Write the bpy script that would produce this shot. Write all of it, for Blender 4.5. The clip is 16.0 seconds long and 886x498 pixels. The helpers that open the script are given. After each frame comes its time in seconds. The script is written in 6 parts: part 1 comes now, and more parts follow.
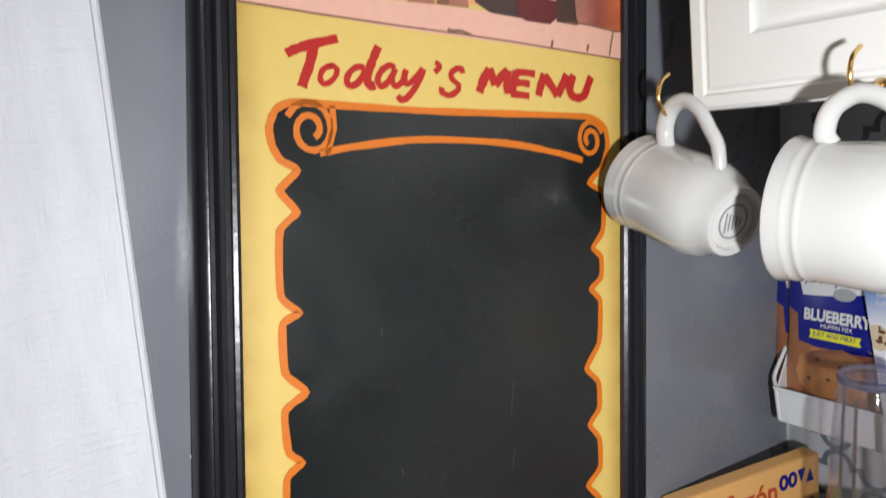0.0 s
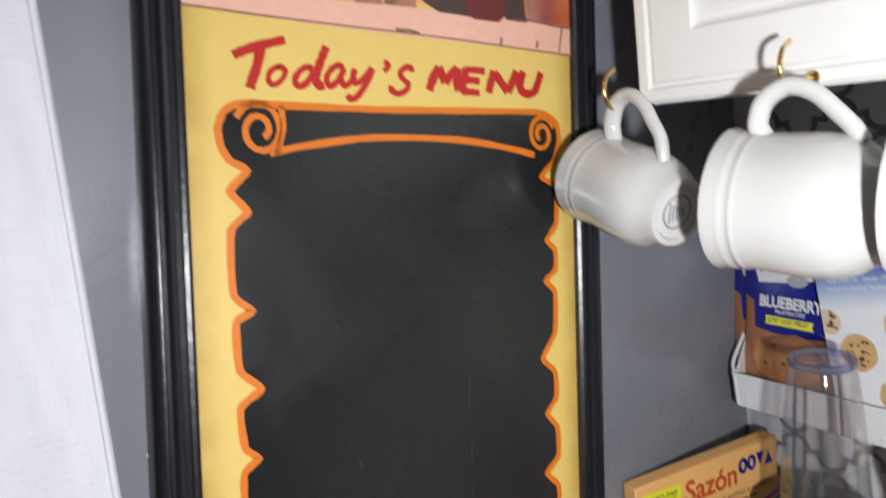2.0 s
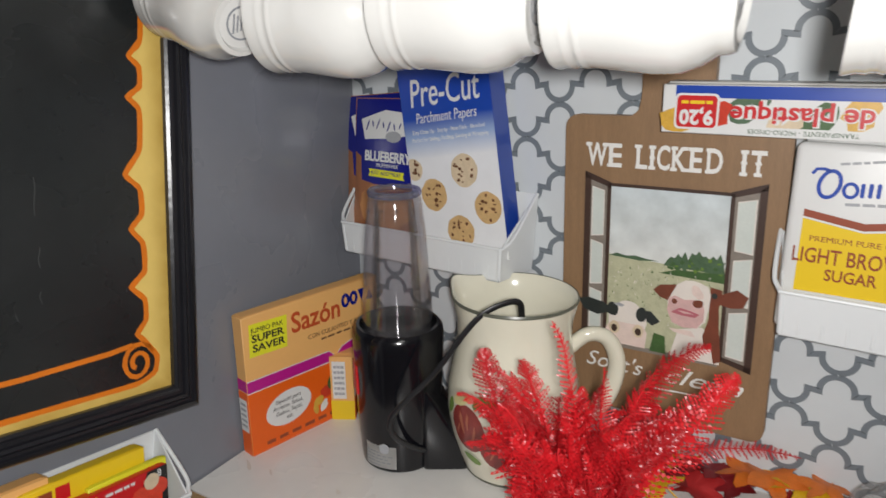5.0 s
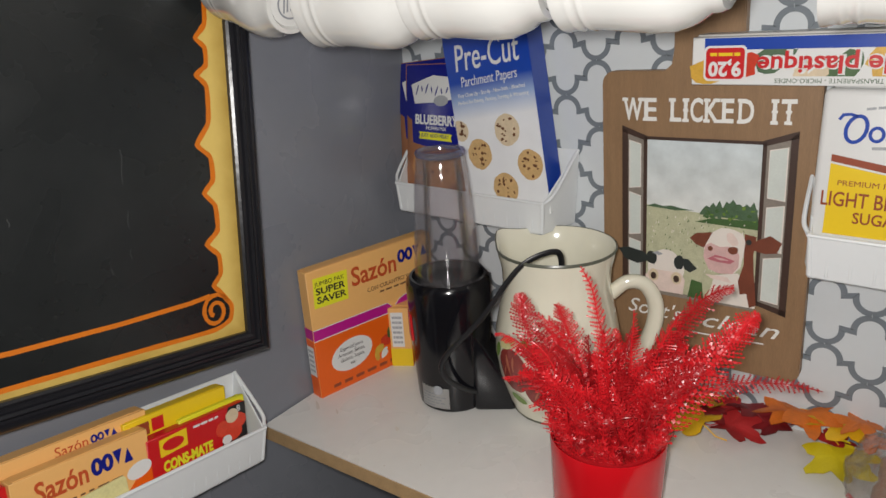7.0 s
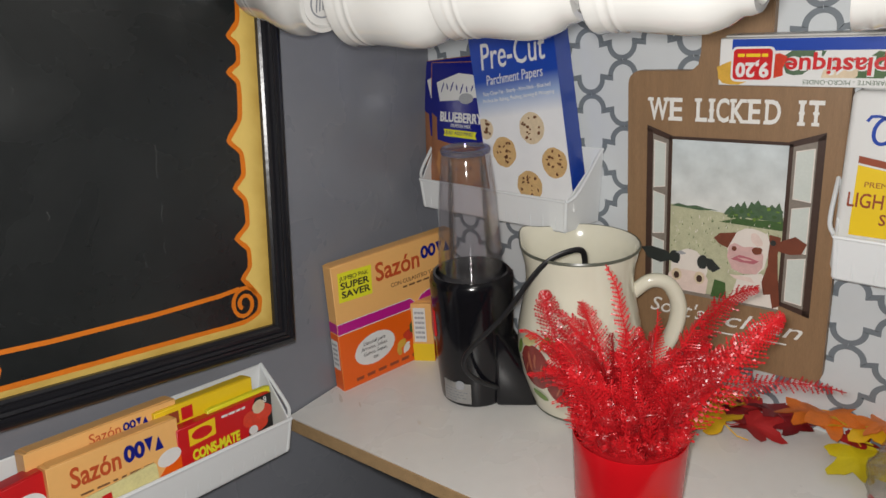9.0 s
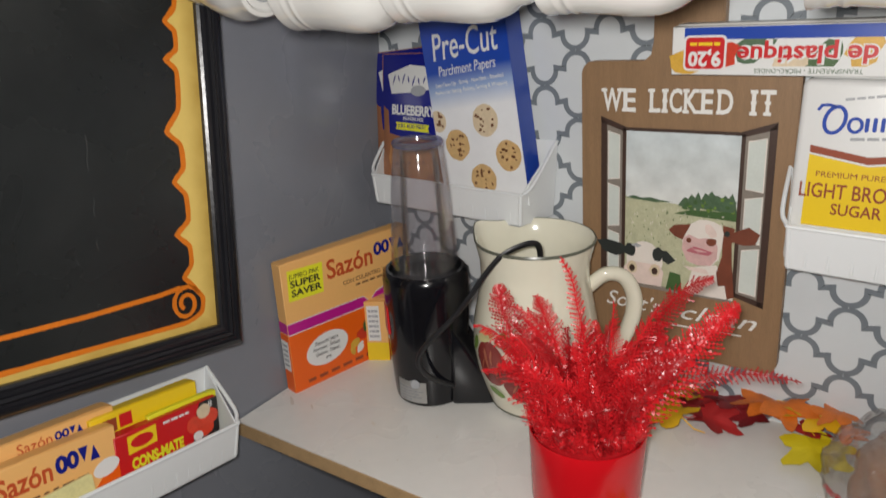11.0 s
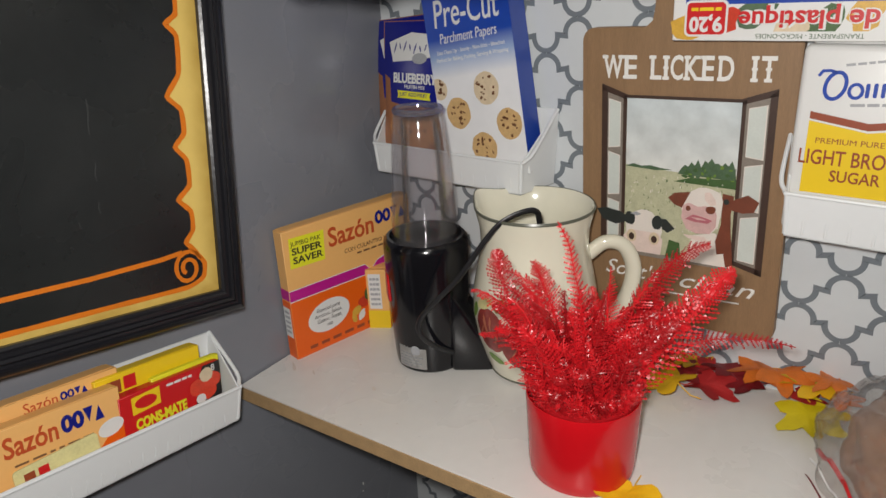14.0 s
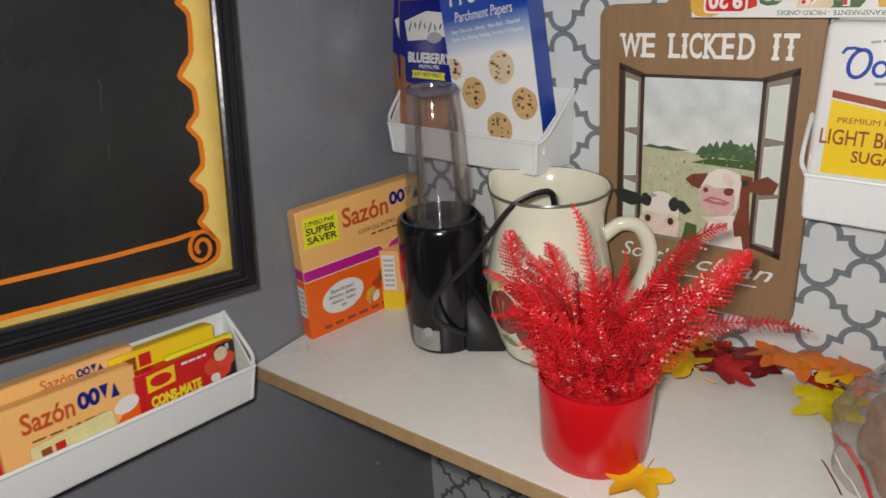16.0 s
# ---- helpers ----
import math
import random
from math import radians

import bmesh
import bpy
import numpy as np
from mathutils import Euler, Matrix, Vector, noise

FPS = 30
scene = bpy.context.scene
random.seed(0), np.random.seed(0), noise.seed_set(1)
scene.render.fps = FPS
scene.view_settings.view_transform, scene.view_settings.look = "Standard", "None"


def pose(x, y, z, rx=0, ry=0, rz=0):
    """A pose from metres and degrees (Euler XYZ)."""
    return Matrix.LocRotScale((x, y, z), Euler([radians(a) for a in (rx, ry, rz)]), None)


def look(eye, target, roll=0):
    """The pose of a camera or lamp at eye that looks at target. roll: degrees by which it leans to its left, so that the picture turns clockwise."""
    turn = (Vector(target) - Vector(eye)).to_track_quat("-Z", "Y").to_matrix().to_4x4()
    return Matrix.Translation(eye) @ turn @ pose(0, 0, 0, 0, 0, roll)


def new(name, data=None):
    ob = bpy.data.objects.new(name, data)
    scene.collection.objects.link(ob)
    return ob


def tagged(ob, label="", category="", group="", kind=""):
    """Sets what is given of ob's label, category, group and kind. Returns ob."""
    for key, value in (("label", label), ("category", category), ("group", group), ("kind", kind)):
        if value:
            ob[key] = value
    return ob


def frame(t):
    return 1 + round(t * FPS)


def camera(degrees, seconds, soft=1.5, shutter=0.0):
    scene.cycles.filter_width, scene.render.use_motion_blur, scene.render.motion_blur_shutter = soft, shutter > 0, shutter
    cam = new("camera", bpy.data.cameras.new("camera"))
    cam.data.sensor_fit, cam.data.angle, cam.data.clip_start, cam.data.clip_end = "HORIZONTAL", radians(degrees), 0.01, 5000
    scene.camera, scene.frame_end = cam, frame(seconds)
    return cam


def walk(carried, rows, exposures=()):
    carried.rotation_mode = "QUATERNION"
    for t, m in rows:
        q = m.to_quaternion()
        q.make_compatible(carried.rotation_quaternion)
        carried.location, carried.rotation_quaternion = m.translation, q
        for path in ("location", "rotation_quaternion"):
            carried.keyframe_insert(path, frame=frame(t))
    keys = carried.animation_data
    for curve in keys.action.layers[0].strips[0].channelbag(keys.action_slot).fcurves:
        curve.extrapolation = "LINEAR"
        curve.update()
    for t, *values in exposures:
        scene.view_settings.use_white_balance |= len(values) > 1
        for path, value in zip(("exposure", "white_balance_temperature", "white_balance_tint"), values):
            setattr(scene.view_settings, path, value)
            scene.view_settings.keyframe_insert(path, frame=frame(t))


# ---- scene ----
cam = camera(64.0, 16.0, shutter=0.5)
PATH = [
    (0, (-0.75, -0.447, 1.471), (0.372, 1.175, 1.138), -5.9),
    (0.5, (-0.753, -0.459, 1.484), (0.395, 1.161, 1.242), -5.8),
    (1, (-0.754, -0.464, 1.497), (0.39, 1.161, 1.272), -5.6),
    (1.5, (-0.754, -0.466, 1.502), (0.386, 1.163, 1.29), -5.3),
    (2, (-0.739, -0.467, 1.47), (0.423, 1.123, 1.12), -6.9),
    (2.5, (-0.734, -0.472, 1.437), (0.508, 1.046, 1.047), -6.8),
    (3, (-0.736, -0.484, 1.419), (0.528, 0.991, 0.943), -7.4),
    (3.5, (-0.74, -0.488, 1.4), (0.572, 0.907, 0.824), -7.3),
    (4, (-0.755, -0.493, 1.383), (0.694, 0.726, 0.737), -5.1),
    (4.5, (-0.741, -0.535, 1.384), (0.874, 0.507, 0.831), -2.0),
    (5, (-0.724, -0.584, 1.381), (0.928, 0.377, 0.79), -0.4),
    (5.2, (-0.728, -0.599, 1.376), (0.9, 0.392, 0.772), -1.3),
    (7.5, (-0.766, -0.639, 1.392), (0.74, 0.491, 0.716), -3.6),
    (8, (-0.776, -0.638, 1.393), (0.721, 0.512, 0.733), -3.8),
    (8.5, (-0.769, -0.641, 1.393), (0.712, 0.518, 0.711), -4.0),
    (8.7, (-0.769, -0.639, 1.393), (0.708, 0.519, 0.703), -3.7),
    (10.8, (-0.747, -0.631, 1.383), (0.806, 0.439, 0.719), -3.2),
    (11, (-0.749, -0.631, 1.379), (0.8, 0.427, 0.685), -3.0),
    (11.5, (-0.747, -0.636, 1.372), (0.787, 0.403, 0.62), -3.2),
    (12, (-0.748, -0.636, 1.367), (0.778, 0.4, 0.593), -3.1),
    (12.5, (-0.748, -0.64, 1.369), (0.769, 0.413, 0.6), -3.6),
    (13, (-0.749, -0.636, 1.365), (0.763, 0.4, 0.565), -3.0),
    (13.5, (-0.754, -0.64, 1.374), (0.775, 0.417, 0.637), -3.1),
    (14, (-0.752, -0.641, 1.371), (0.766, 0.421, 0.615), -3.0),
    (14.5, (-0.747, -0.639, 1.372), (0.767, 0.427, 0.614), -3.2),
    (15, (-0.738, -0.638, 1.363), (0.773, 0.417, 0.585), -3.0),
    (15.5, (-0.732, -0.633, 1.359), (0.773, 0.416, 0.564), -2.8),
    (16, (-0.746, -0.644, 1.368), (0.724, 0.452, 0.569), -3.4),
]
walk(cam, [(t, look(eye, target, roll)) for t, eye, target, roll in PATH], [(0, 0.26, 6150, 10), (1.5, 0.28, 6150, 10), (2.8, 0.16, 6150, 10), (3.7, 0.08, 5850, 10), (5, -0.07, 6400, 10), (8, -0.18, 6550, 10), (16, -0.08, 6650, 10)])

# ---- light ----
world = bpy.data.worlds.new("room_air")
scene.world = world
world.use_nodes = True
world.node_tree.nodes["Background"].inputs[0].default_value = (0.9, 0.95, 1.0, 1)
world.node_tree.nodes["Background"].inputs[1].default_value = 0.02

torch_data = bpy.data.lights.new("torch", "AREA")
torch_data.shape, torch_data.size, torch_data.energy = "DISK", 0.034, 5.4
torch_data.color = (1.0, 0.98, 0.95)
torch = new("torch", torch_data)
torch.matrix_world = look((-0.752, -0.618, 1.395), (-0.05, -0.20, 1.19))

# Unseen soft fill from overhead, added for the room's dim ambient light.
room_data = bpy.data.lights.new("overhead_fill_light", "AREA")
room_data.shape, room_data.size, room_data.energy = "DISK", 0.5, 3.5
room_data.color = (1.0, 0.95, 0.88)
room_fill = new("overhead_fill_light", room_data)
room_fill.matrix_world = look((-1.3, -1.3, 2.34), (-1.3, -1.3, 0))

# ---- materials ----


def material(name, colour, rough=0.5, vary=0.08, scale=30.0, bump=0.0, bump_scale=200.0, metal=0.0, coat=0.0, stretch=(1, 1, 1), spec=0.5):
    """A painted, moulded or printed surface with two scales of variation and fine relief."""
    m = bpy.data.materials.new(name)
    m.use_nodes = True
    nt = m.node_tree
    n, l = nt.nodes, nt.links
    bsdf = n["Principled BSDF"]
    bsdf.inputs["Roughness"].default_value = rough
    bsdf.inputs["Metallic"].default_value = metal
    bsdf.inputs["Coat Weight"].default_value = coat
    bsdf.inputs["Coat Roughness"].default_value = 0.08
    bsdf.inputs["Specular IOR Level"].default_value = spec
    co = n.new("ShaderNodeTexCoord")
    mp = n.new("ShaderNodeMapping")
    mp.inputs["Scale"].default_value = stretch
    l.new(co.outputs["Object"], mp.inputs["Vector"])
    big, fine = n.new("ShaderNodeTexNoise"), n.new("ShaderNodeTexNoise")
    big.inputs["Scale"].default_value, big.inputs["Detail"].default_value = scale, 3
    fine.inputs["Scale"].default_value, fine.inputs["Detail"].default_value = scale * 9, 4
    add = n.new("ShaderNodeMath")
    add.operation = "ADD"
    half = n.new("ShaderNodeMath")
    half.operation = "MULTIPLY"
    half.inputs[1].default_value = 0.5
    ramp = n.new("ShaderNodeMix")
    ramp.data_type = "RGBA"
    lo = tuple(max(0.0, c * (1 - vary)) for c in colour)
    hi = tuple(min(1.0, c * (1 + vary)) for c in colour)
    ramp.inputs["A"].default_value, ramp.inputs["B"].default_value = (*lo, 1), (*hi, 1)
    l.new(mp.outputs[0], big.inputs["Vector"])
    l.new(mp.outputs[0], fine.inputs["Vector"])
    l.new(big.outputs["Fac"], add.inputs[0])
    l.new(fine.outputs["Fac"], add.inputs[1])
    l.new(add.outputs[0], half.inputs[0])
    l.new(half.outputs[0], ramp.inputs["Factor"])
    l.new(ramp.outputs["Result"], bsdf.inputs["Base Color"])
    if bump:
        relief = n.new("ShaderNodeTexNoise")
        relief.inputs["Scale"].default_value, relief.inputs["Detail"].default_value = bump_scale, 3
        bp = n.new("ShaderNodeBump")
        bp.inputs["Strength"].default_value, bp.inputs["Distance"].default_value = bump, 0.001
        l.new(mp.outputs[0], relief.inputs["Vector"])
        l.new(relief.outputs["Fac"], bp.inputs["Height"])
        l.new(bp.outputs[0], bsdf.inputs["Normal"])
    return m


def clear(name, colour, rough=0.03, ior=1.3, weight=1.0):
    m = bpy.data.materials.new(name)
    m.use_nodes = True
    b = m.node_tree.nodes["Principled BSDF"]
    b.inputs["Base Color"].default_value = (*colour, 1)
    b.inputs["Roughness"].default_value = rough
    b.inputs["IOR"].default_value = ior
    b.inputs["Transmission Weight"].default_value = weight
    return m


def film_clear(name, tint, gloss_rough, haze):
    """Thin clear plastic: light passes straight through, with a little haze and gloss that grows at the edges."""
    m = bpy.data.materials.new(name)
    m.use_nodes = True
    n, l = m.node_tree.nodes, m.node_tree.links
    n.remove(n["Principled BSDF"])
    thin, milk, gloss = n.new("ShaderNodeBsdfTransparent"), n.new("ShaderNodeBsdfDiffuse"), n.new("ShaderNodeBsdfGlossy")
    face, power, part_mix, mix = n.new("ShaderNodeLayerWeight"), n.new("ShaderNodeMath"), n.new("ShaderNodeMixShader"), n.new("ShaderNodeMixShader")
    thin.inputs["Color"].default_value = (*tint, 1)
    milk.inputs["Color"].default_value = (0.8, 0.8, 0.8, 1)
    gloss.inputs["Roughness"].default_value = gloss_rough
    face.inputs["Blend"].default_value = 0.12
    power.operation, power.use_clamp = "MULTIPLY_ADD", True
    power.inputs[1].default_value, power.inputs[2].default_value = 0.6, 0.035
    part_mix.inputs[0].default_value = haze
    l.new(face.outputs["Facing"], power.inputs[0])
    l.new(thin.outputs[0], part_mix.inputs[1])
    l.new(milk.outputs[0], part_mix.inputs[2])
    l.new(power.outputs[0], mix.inputs[0])
    l.new(part_mix.outputs[0], mix.inputs[1])
    l.new(gloss.outputs[0], mix.inputs[2])
    l.new(mix.outputs[0], n["Material Output"].inputs["Surface"])
    return m


def gradient(name, stops, axis, low, high, rough=0.35, wet=0.03):
    """A print whose colour runs along an axis of the object."""
    m = material(name, (0.5, 0.5, 0.5), rough)
    n, l = m.node_tree.nodes, m.node_tree.links
    co, sep, rng, ramp = n.new("ShaderNodeTexCoord"), n.new("ShaderNodeSeparateXYZ"), n.new("ShaderNodeMapRange"), n.new("ShaderNodeValToRGB")
    rng.inputs["From Min"].default_value, rng.inputs["From Max"].default_value = low, high
    l.new(co.outputs["Object"], sep.inputs[0])
    l.new(sep.outputs[axis], rng.inputs["Value"])
    l.new(rng.outputs[0], ramp.inputs["Fac"])
    while len(ramp.color_ramp.elements) < len(stops):
        ramp.color_ramp.elements.new(0.5)
    for e, (p, c) in zip(ramp.color_ramp.elements, stops):
        e.position, e.color = p, (*c, 1)
    wash, tone, mul = n.new("ShaderNodeTexNoise"), n.new("ShaderNodeMapRange"), n.new("ShaderNodeMix")
    wash.inputs["Scale"].default_value, wash.inputs["Detail"].default_value = 38, 5
    tone.inputs["From Min"].default_value, tone.inputs["From Max"].default_value = 0.3, 0.7
    tone.inputs["To Min"].default_value, tone.inputs["To Max"].default_value = 1 - wet, 1 + wet
    mul.data_type, mul.blend_type = "RGBA", "MULTIPLY"
    mul.inputs["Factor"].default_value = 1.0
    l.new(co.outputs["Object"], wash.inputs["Vector"])
    l.new(wash.outputs["Fac"], tone.inputs["Value"])
    l.new(ramp.outputs[0], mul.inputs["A"])
    l.new(tone.outputs[0], mul.inputs["B"])
    l.new(mul.outputs["Result"], n["Principled BSDF"].inputs["Base Color"])
    return m


GREY_WALL = material("grey_wall_paint", (0.198, 0.207, 0.236), 0.32, 0.07, 5, 0.12, 350)
PLAIN_WALL = material("plain_wall_paint", (0.42, 0.41, 0.40), 0.6, 0.06, 4, 0.1, 200)
CEILING_PAINT = material("ceiling_paint", (0.75, 0.75, 0.73), 0.8, 0.04, 6)
FLOOR_VINYL = material("floor_vinyl", (0.28, 0.22, 0.17), 0.4, 0.2, 6, 0.1, 60)
PAPER_WHITE = material("wallpaper_white", (0.61, 0.64, 0.66), 0.35, 0.05, 8, 0.12, 260)
PAPER_GREY = material("wallpaper_grey", (0.175, 0.20, 0.225), 0.38, 0.10, 14, 0.1, 260)
FRAME_BLACK = material("frame_black_lacquer", (0.012, 0.012, 0.015), 0.28, 0.4, 40, 0.25, 120)
SLATE = material("chalkboard_slate", (0.0142, 0.0158, 0.0163), 0.24, 0.3, 9, 0.03, 500, spec=0.5)
CB_YELLOW = material("painted_yellow", (0.68, 0.49, 0.135), 0.45, 0.10, 12, 0.1, 300)
CB_ORANGE = material("painted_orange", (0.62, 0.158, 0.006), 0.45, 0.25, 30, 0.1, 300)
CB_RED = material("painted_red", (0.42, 0.011, 0.007), 0.45, 0.12, 40)
MELAMINE = material("white_melamine", (0.73, 0.72, 0.69), 0.30, 0.08, 7, 0.06, 400)
CHIPBOARD = material("raw_chipboard", (0.44, 0.285, 0.14), 0.85, 0.4, 60, 0.8, 500)
CABINET = material("cabinet_white_paint", (0.72, 0.715, 0.69), 0.35, 0.04, 10, 0.06, 150)
PLASTIC = material("white_plastic", (0.74, 0.76, 0.77), 0.38, 0.03, 20)
CHINA = material("white_glazed_china", (0.55, 0.545, 0.525), 0.12, 0.03, 14, coat=0.4)
CHINA_FOOT = material("unglazed_foot", (0.55, 0.545, 0.53), 0.6, 0.10, 80)
STAMP = material("grey_stamp", (0.22, 0.23, 0.25), 0.5, 0.3, 300)
BRASS = material("brass", (0.75, 0.50, 0.20), 0.22, 0.08, 60, metal=1.0)
BLACK_PLASTIC = material("black_plastic", (0.006, 0.006, 0.008), 0.15, 0.3, 60)
BLACK_RUBBER = material("black_cord_rubber", (0.010, 0.010, 0.012), 0.4, 0.3, 80)
CUP_CLEAR = film_clear("clear_plastic_cup", (0.97, 0.96, 0.97), 0.07, 0.018)
CUP_BASE = film_clear("violet_plastic_rim", (0.50, 0.48, 0.72), 0.1, 0.10)
CREAM = material("cream_glaze", (0.74, 0.71, 0.58), 0.14, 0.04, 14, coat=0.4)
RIM_GREEN = material("dark_green_rim", (0.10, 0.105, 0.08), 0.3, 0.3, 60)
FRUIT = material("painted_plum", (0.24, 0.036, 0.030), 0.2, 0.6, 45, coat=0.3, stretch=(2.5, 2.5, 0.6))
FRUIT_PALE = material("painted_blush", (0.42, 0.13, 0.075), 0.2, 0.4, 60)
LEAF_GREEN = material("painted_leaf", (0.16, 0.26, 0.06), 0.25, 0.5, 60)
RED_PLASTIC = material("red_plastic", (0.60, 0.006, 0.012), 0.22, 0.05, 10)
FERN_RED = material("red_fern_plastic", (0.58, 0.012, 0.018), 0.33, 0.35, 60)
FERN_DEEP = material("deep_red_fern_plastic", (0.38, 0.008, 0.012), 0.33, 0.4, 60)
BOARD_WOOD = material("brown_wood_print", (0.262, 0.156, 0.080), 0.5, 0.42, 26, 0.15, 200, stretch=(6, 0.6, 6))
BOARD_WHITE = material("white_lettering", (0.78, 0.77, 0.74), 0.5, 0.04, 50)
WINDOW_DARK = material("dark_brown_print", (0.050, 0.026, 0.018), 0.5, 0.5, 60)
WINDOW_MID = material("grey_brown_print", (0.22, 0.19, 0.16), 0.5, 0.5, 60)
PANE = material("pale_pane_print", (0.58, 0.62, 0.58), 0.45, 0.15, 50)
COW_WHITE = material("cream_white_print", (0.74, 0.68, 0.62), 0.5, 0.12, 60)
COW_PINK = material("pink_print", (0.62, 0.40, 0.38), 0.5, 0.35, 110)
COW_BLUSH = material("pale_blush_print", (0.72, 0.58, 0.52), 0.5, 0.25, 90)
COW_ROSE = material("rose_print", (0.45, 0.13, 0.16), 0.5, 0.2, 80)
COW_BROWN = material("red_brown_print", (0.17, 0.045, 0.022), 0.5, 0.5, 70)
COW_BLACK = material("black_green_print", (0.022, 0.028, 0.026), 0.5, 0.5, 80)
GRASS = material("dark_green_print", (0.05, 0.11, 0.03), 0.5, 0.6, 90)
TREES = material("tree_green_print", (0.065, 0.12, 0.06), 0.5, 0.6, 120)
FIELD = material("meadow_print", (0.47, 0.47, 0.31), 0.5, 0.5, 90)
SKY = gradient("sky_print", [(0.0, (0.68, 0.69, 0.66)), (0.3, (0.62, 0.65, 0.64)), (0.6, (0.56, 0.60, 0.60)), (1.0, (0.57, 0.63, 0.65))], 1, 0.012, 0.094, 0.5, 0.14)
BOX_CREAM = material("peach_card", (0.80, 0.44, 0.15), 0.38, 0.05, 20)
BOX_ORANGE = material("orange_card", (0.78, 0.115, 0.006), 0.36, 0.07, 20)
BOX_MAGENTA = material("magenta_print", (0.46, 0.010, 0.23), 0.36, 0.06, 20)
BOX_YELLOW = material("yellow_card", (0.80, 0.55, 0.015), 0.36, 0.06, 20)
BOX_RED = material("red_card", (0.55, 0.012, 0.015), 0.34, 0.08, 20)
LIME = material("yellow_green_print", (0.74, 0.72, 0.03), 0.36, 0.05, 30)
INK = material("black_ink", (0.02, 0.02, 0.02), 0.45, 0.3, 80)
INK_BROWN = material("brown_ink", (0.18, 0.09, 0.04), 0.45, 0.3, 80)
NAVY = material("navy_print", (0.010, 0.014, 0.20), 0.22, 0.12, 30)
BLUE = material("blue_print", (0.012, 0.055, 0.36), 0.3, 0.06, 20)
WHITE_CARD = material("white_card", (0.70, 0.70, 0.69), 0.4, 0.04, 30)
PALE_PRINT = material("pale_yellow_print", (0.68, 0.62, 0.30), 0.4, 0.3, 50)
GREY_PRINT = material("grey_print", (0.35, 0.36, 0.38), 0.5, 0.4, 400)
SILVER = material("silver_label", (0.55, 0.54, 0.52), 0.35, 0.1, 60)
COOKIE = material("cookie_print", (0.58, 0.38, 0.17), 0.4, 0.45, 130)
COOKIE_PALE = material("pale_cookie_print", (0.64, 0.52, 0.36), 0.4, 0.32, 130)
CHIP = material("chocolate_print", (0.15, 0.060, 0.026), 0.4, 0.4, 90)
MUFFIN = material("muffin_print", (0.48, 0.22, 0.085), 0.25, 0.55, 60)
TOMATO = material("tomato_print", (0.55, 0.045, 0.02), 0.3, 0.5, 90)
VEG = material("vegetable_print", (0.62, 0.36, 0.05), 0.35, 0.5, 120)
SUGAR_BROWN = material("russet_print", (0.28, 0.055, 0.02), 0.4, 0.15, 40)
BRICK_PINK = material("pink_stone_paint", (0.74, 0.42, 0.32), 0.45, 0.16, 12, 0.1, 200)
ART_PEACH = gradient("peach_wash_paint", [(0.0, (0.76, 0.22, 0.03)), (0.07, (0.70, 0.38, 0.30)), (0.38, (0.68, 0.40, 0.31)), (0.5, (0.72, 0.33, 0.16)), (0.75, (0.60, 0.30, 0.22)), (0.9, (0.28, 0.075, 0.06)), (1.0, (0.60, 0.14, 0.04))], 0, -0.165, 0.156, 0.45, 0.28)
ART_LABEL = material("peach_label_paint", (0.76, 0.47, 0.31), 0.45, 0.2, 12)
ART_GREEN = material("pale_green_paint", (0.56, 0.53, 0.34), 0.45, 0.25, 18)
ART_LIME = material("lime_glass_paint", (0.42, 0.46, 0.07), 0.4, 0.25, 60)
ART_DARK = material("dark_bottle_paint", (0.062, 0.034, 0.028), 0.4, 0.5, 20)
ART_WINE = material("wine_paint", (0.12, 0.016, 0.018), 0.35, 0.6, 20)
ART_BROWN = material("umber_paint", (0.20, 0.095, 0.06), 0.45, 0.5, 20)
LEAF_GOLD = material("gold_silk_leaf", (0.78, 0.46, 0.012), 0.5, 0.25, 60)
LEAF_ORANGE = material("orange_silk_leaf", (0.66, 0.16, 0.015), 0.5, 0.45, 70)
LEAF_MAROON = material("maroon_silk_leaf", (0.20, 0.010, 0.014), 0.5, 0.4, 60)
LEAF_ROSE = material("crimson_silk_leaf", (0.42, 0.020, 0.022), 0.5, 0.4, 60)
LEAF_LIME = material("yellow_green_silk_leaf", (0.62, 0.50, 0.010), 0.5, 0.2, 60)
BREAD = material("bread_crust", (0.30, 0.145, 0.065), 0.5, 0.5, 16, 0.3, 120)
BAG_CLEAR = film_clear("clear_bag_film", (0.94, 0.93, 0.92), 0.10, 0.10)



def patchy(m, low, high, scale):
    """Uneven sheen: roughness that drifts between two values in broad patches, as rolled paint has."""
    n, l = m.node_tree.nodes, m.node_tree.links
    co, tx, rng = n.new("ShaderNodeTexCoord"), n.new("ShaderNodeTexNoise"), n.new("ShaderNodeMapRange")
    tx.inputs["Scale"].default_value, tx.inputs["Detail"].default_value, tx.inputs["Distortion"].default_value = scale, 4, 0.6
    rng.inputs["From Min"].default_value, rng.inputs["From Max"].default_value = 0.35, 0.65
    rng.inputs["To Min"].default_value, rng.inputs["To Max"].default_value = low, high
    l.new(co.outputs["Object"], tx.inputs["Vector"])
    l.new(tx.outputs["Fac"], rng.inputs["Value"])
    l.new(rng.outputs[0], n["Principled BSDF"].inputs["Roughness"])


patchy(GREY_WALL, 0.20, 0.46, 7)
patchy(SLATE, 0.20, 0.36, 9)
patchy(MELAMINE, 0.22, 0.42, 11)
patchy(CB_YELLOW, 0.36, 0.55, 14)


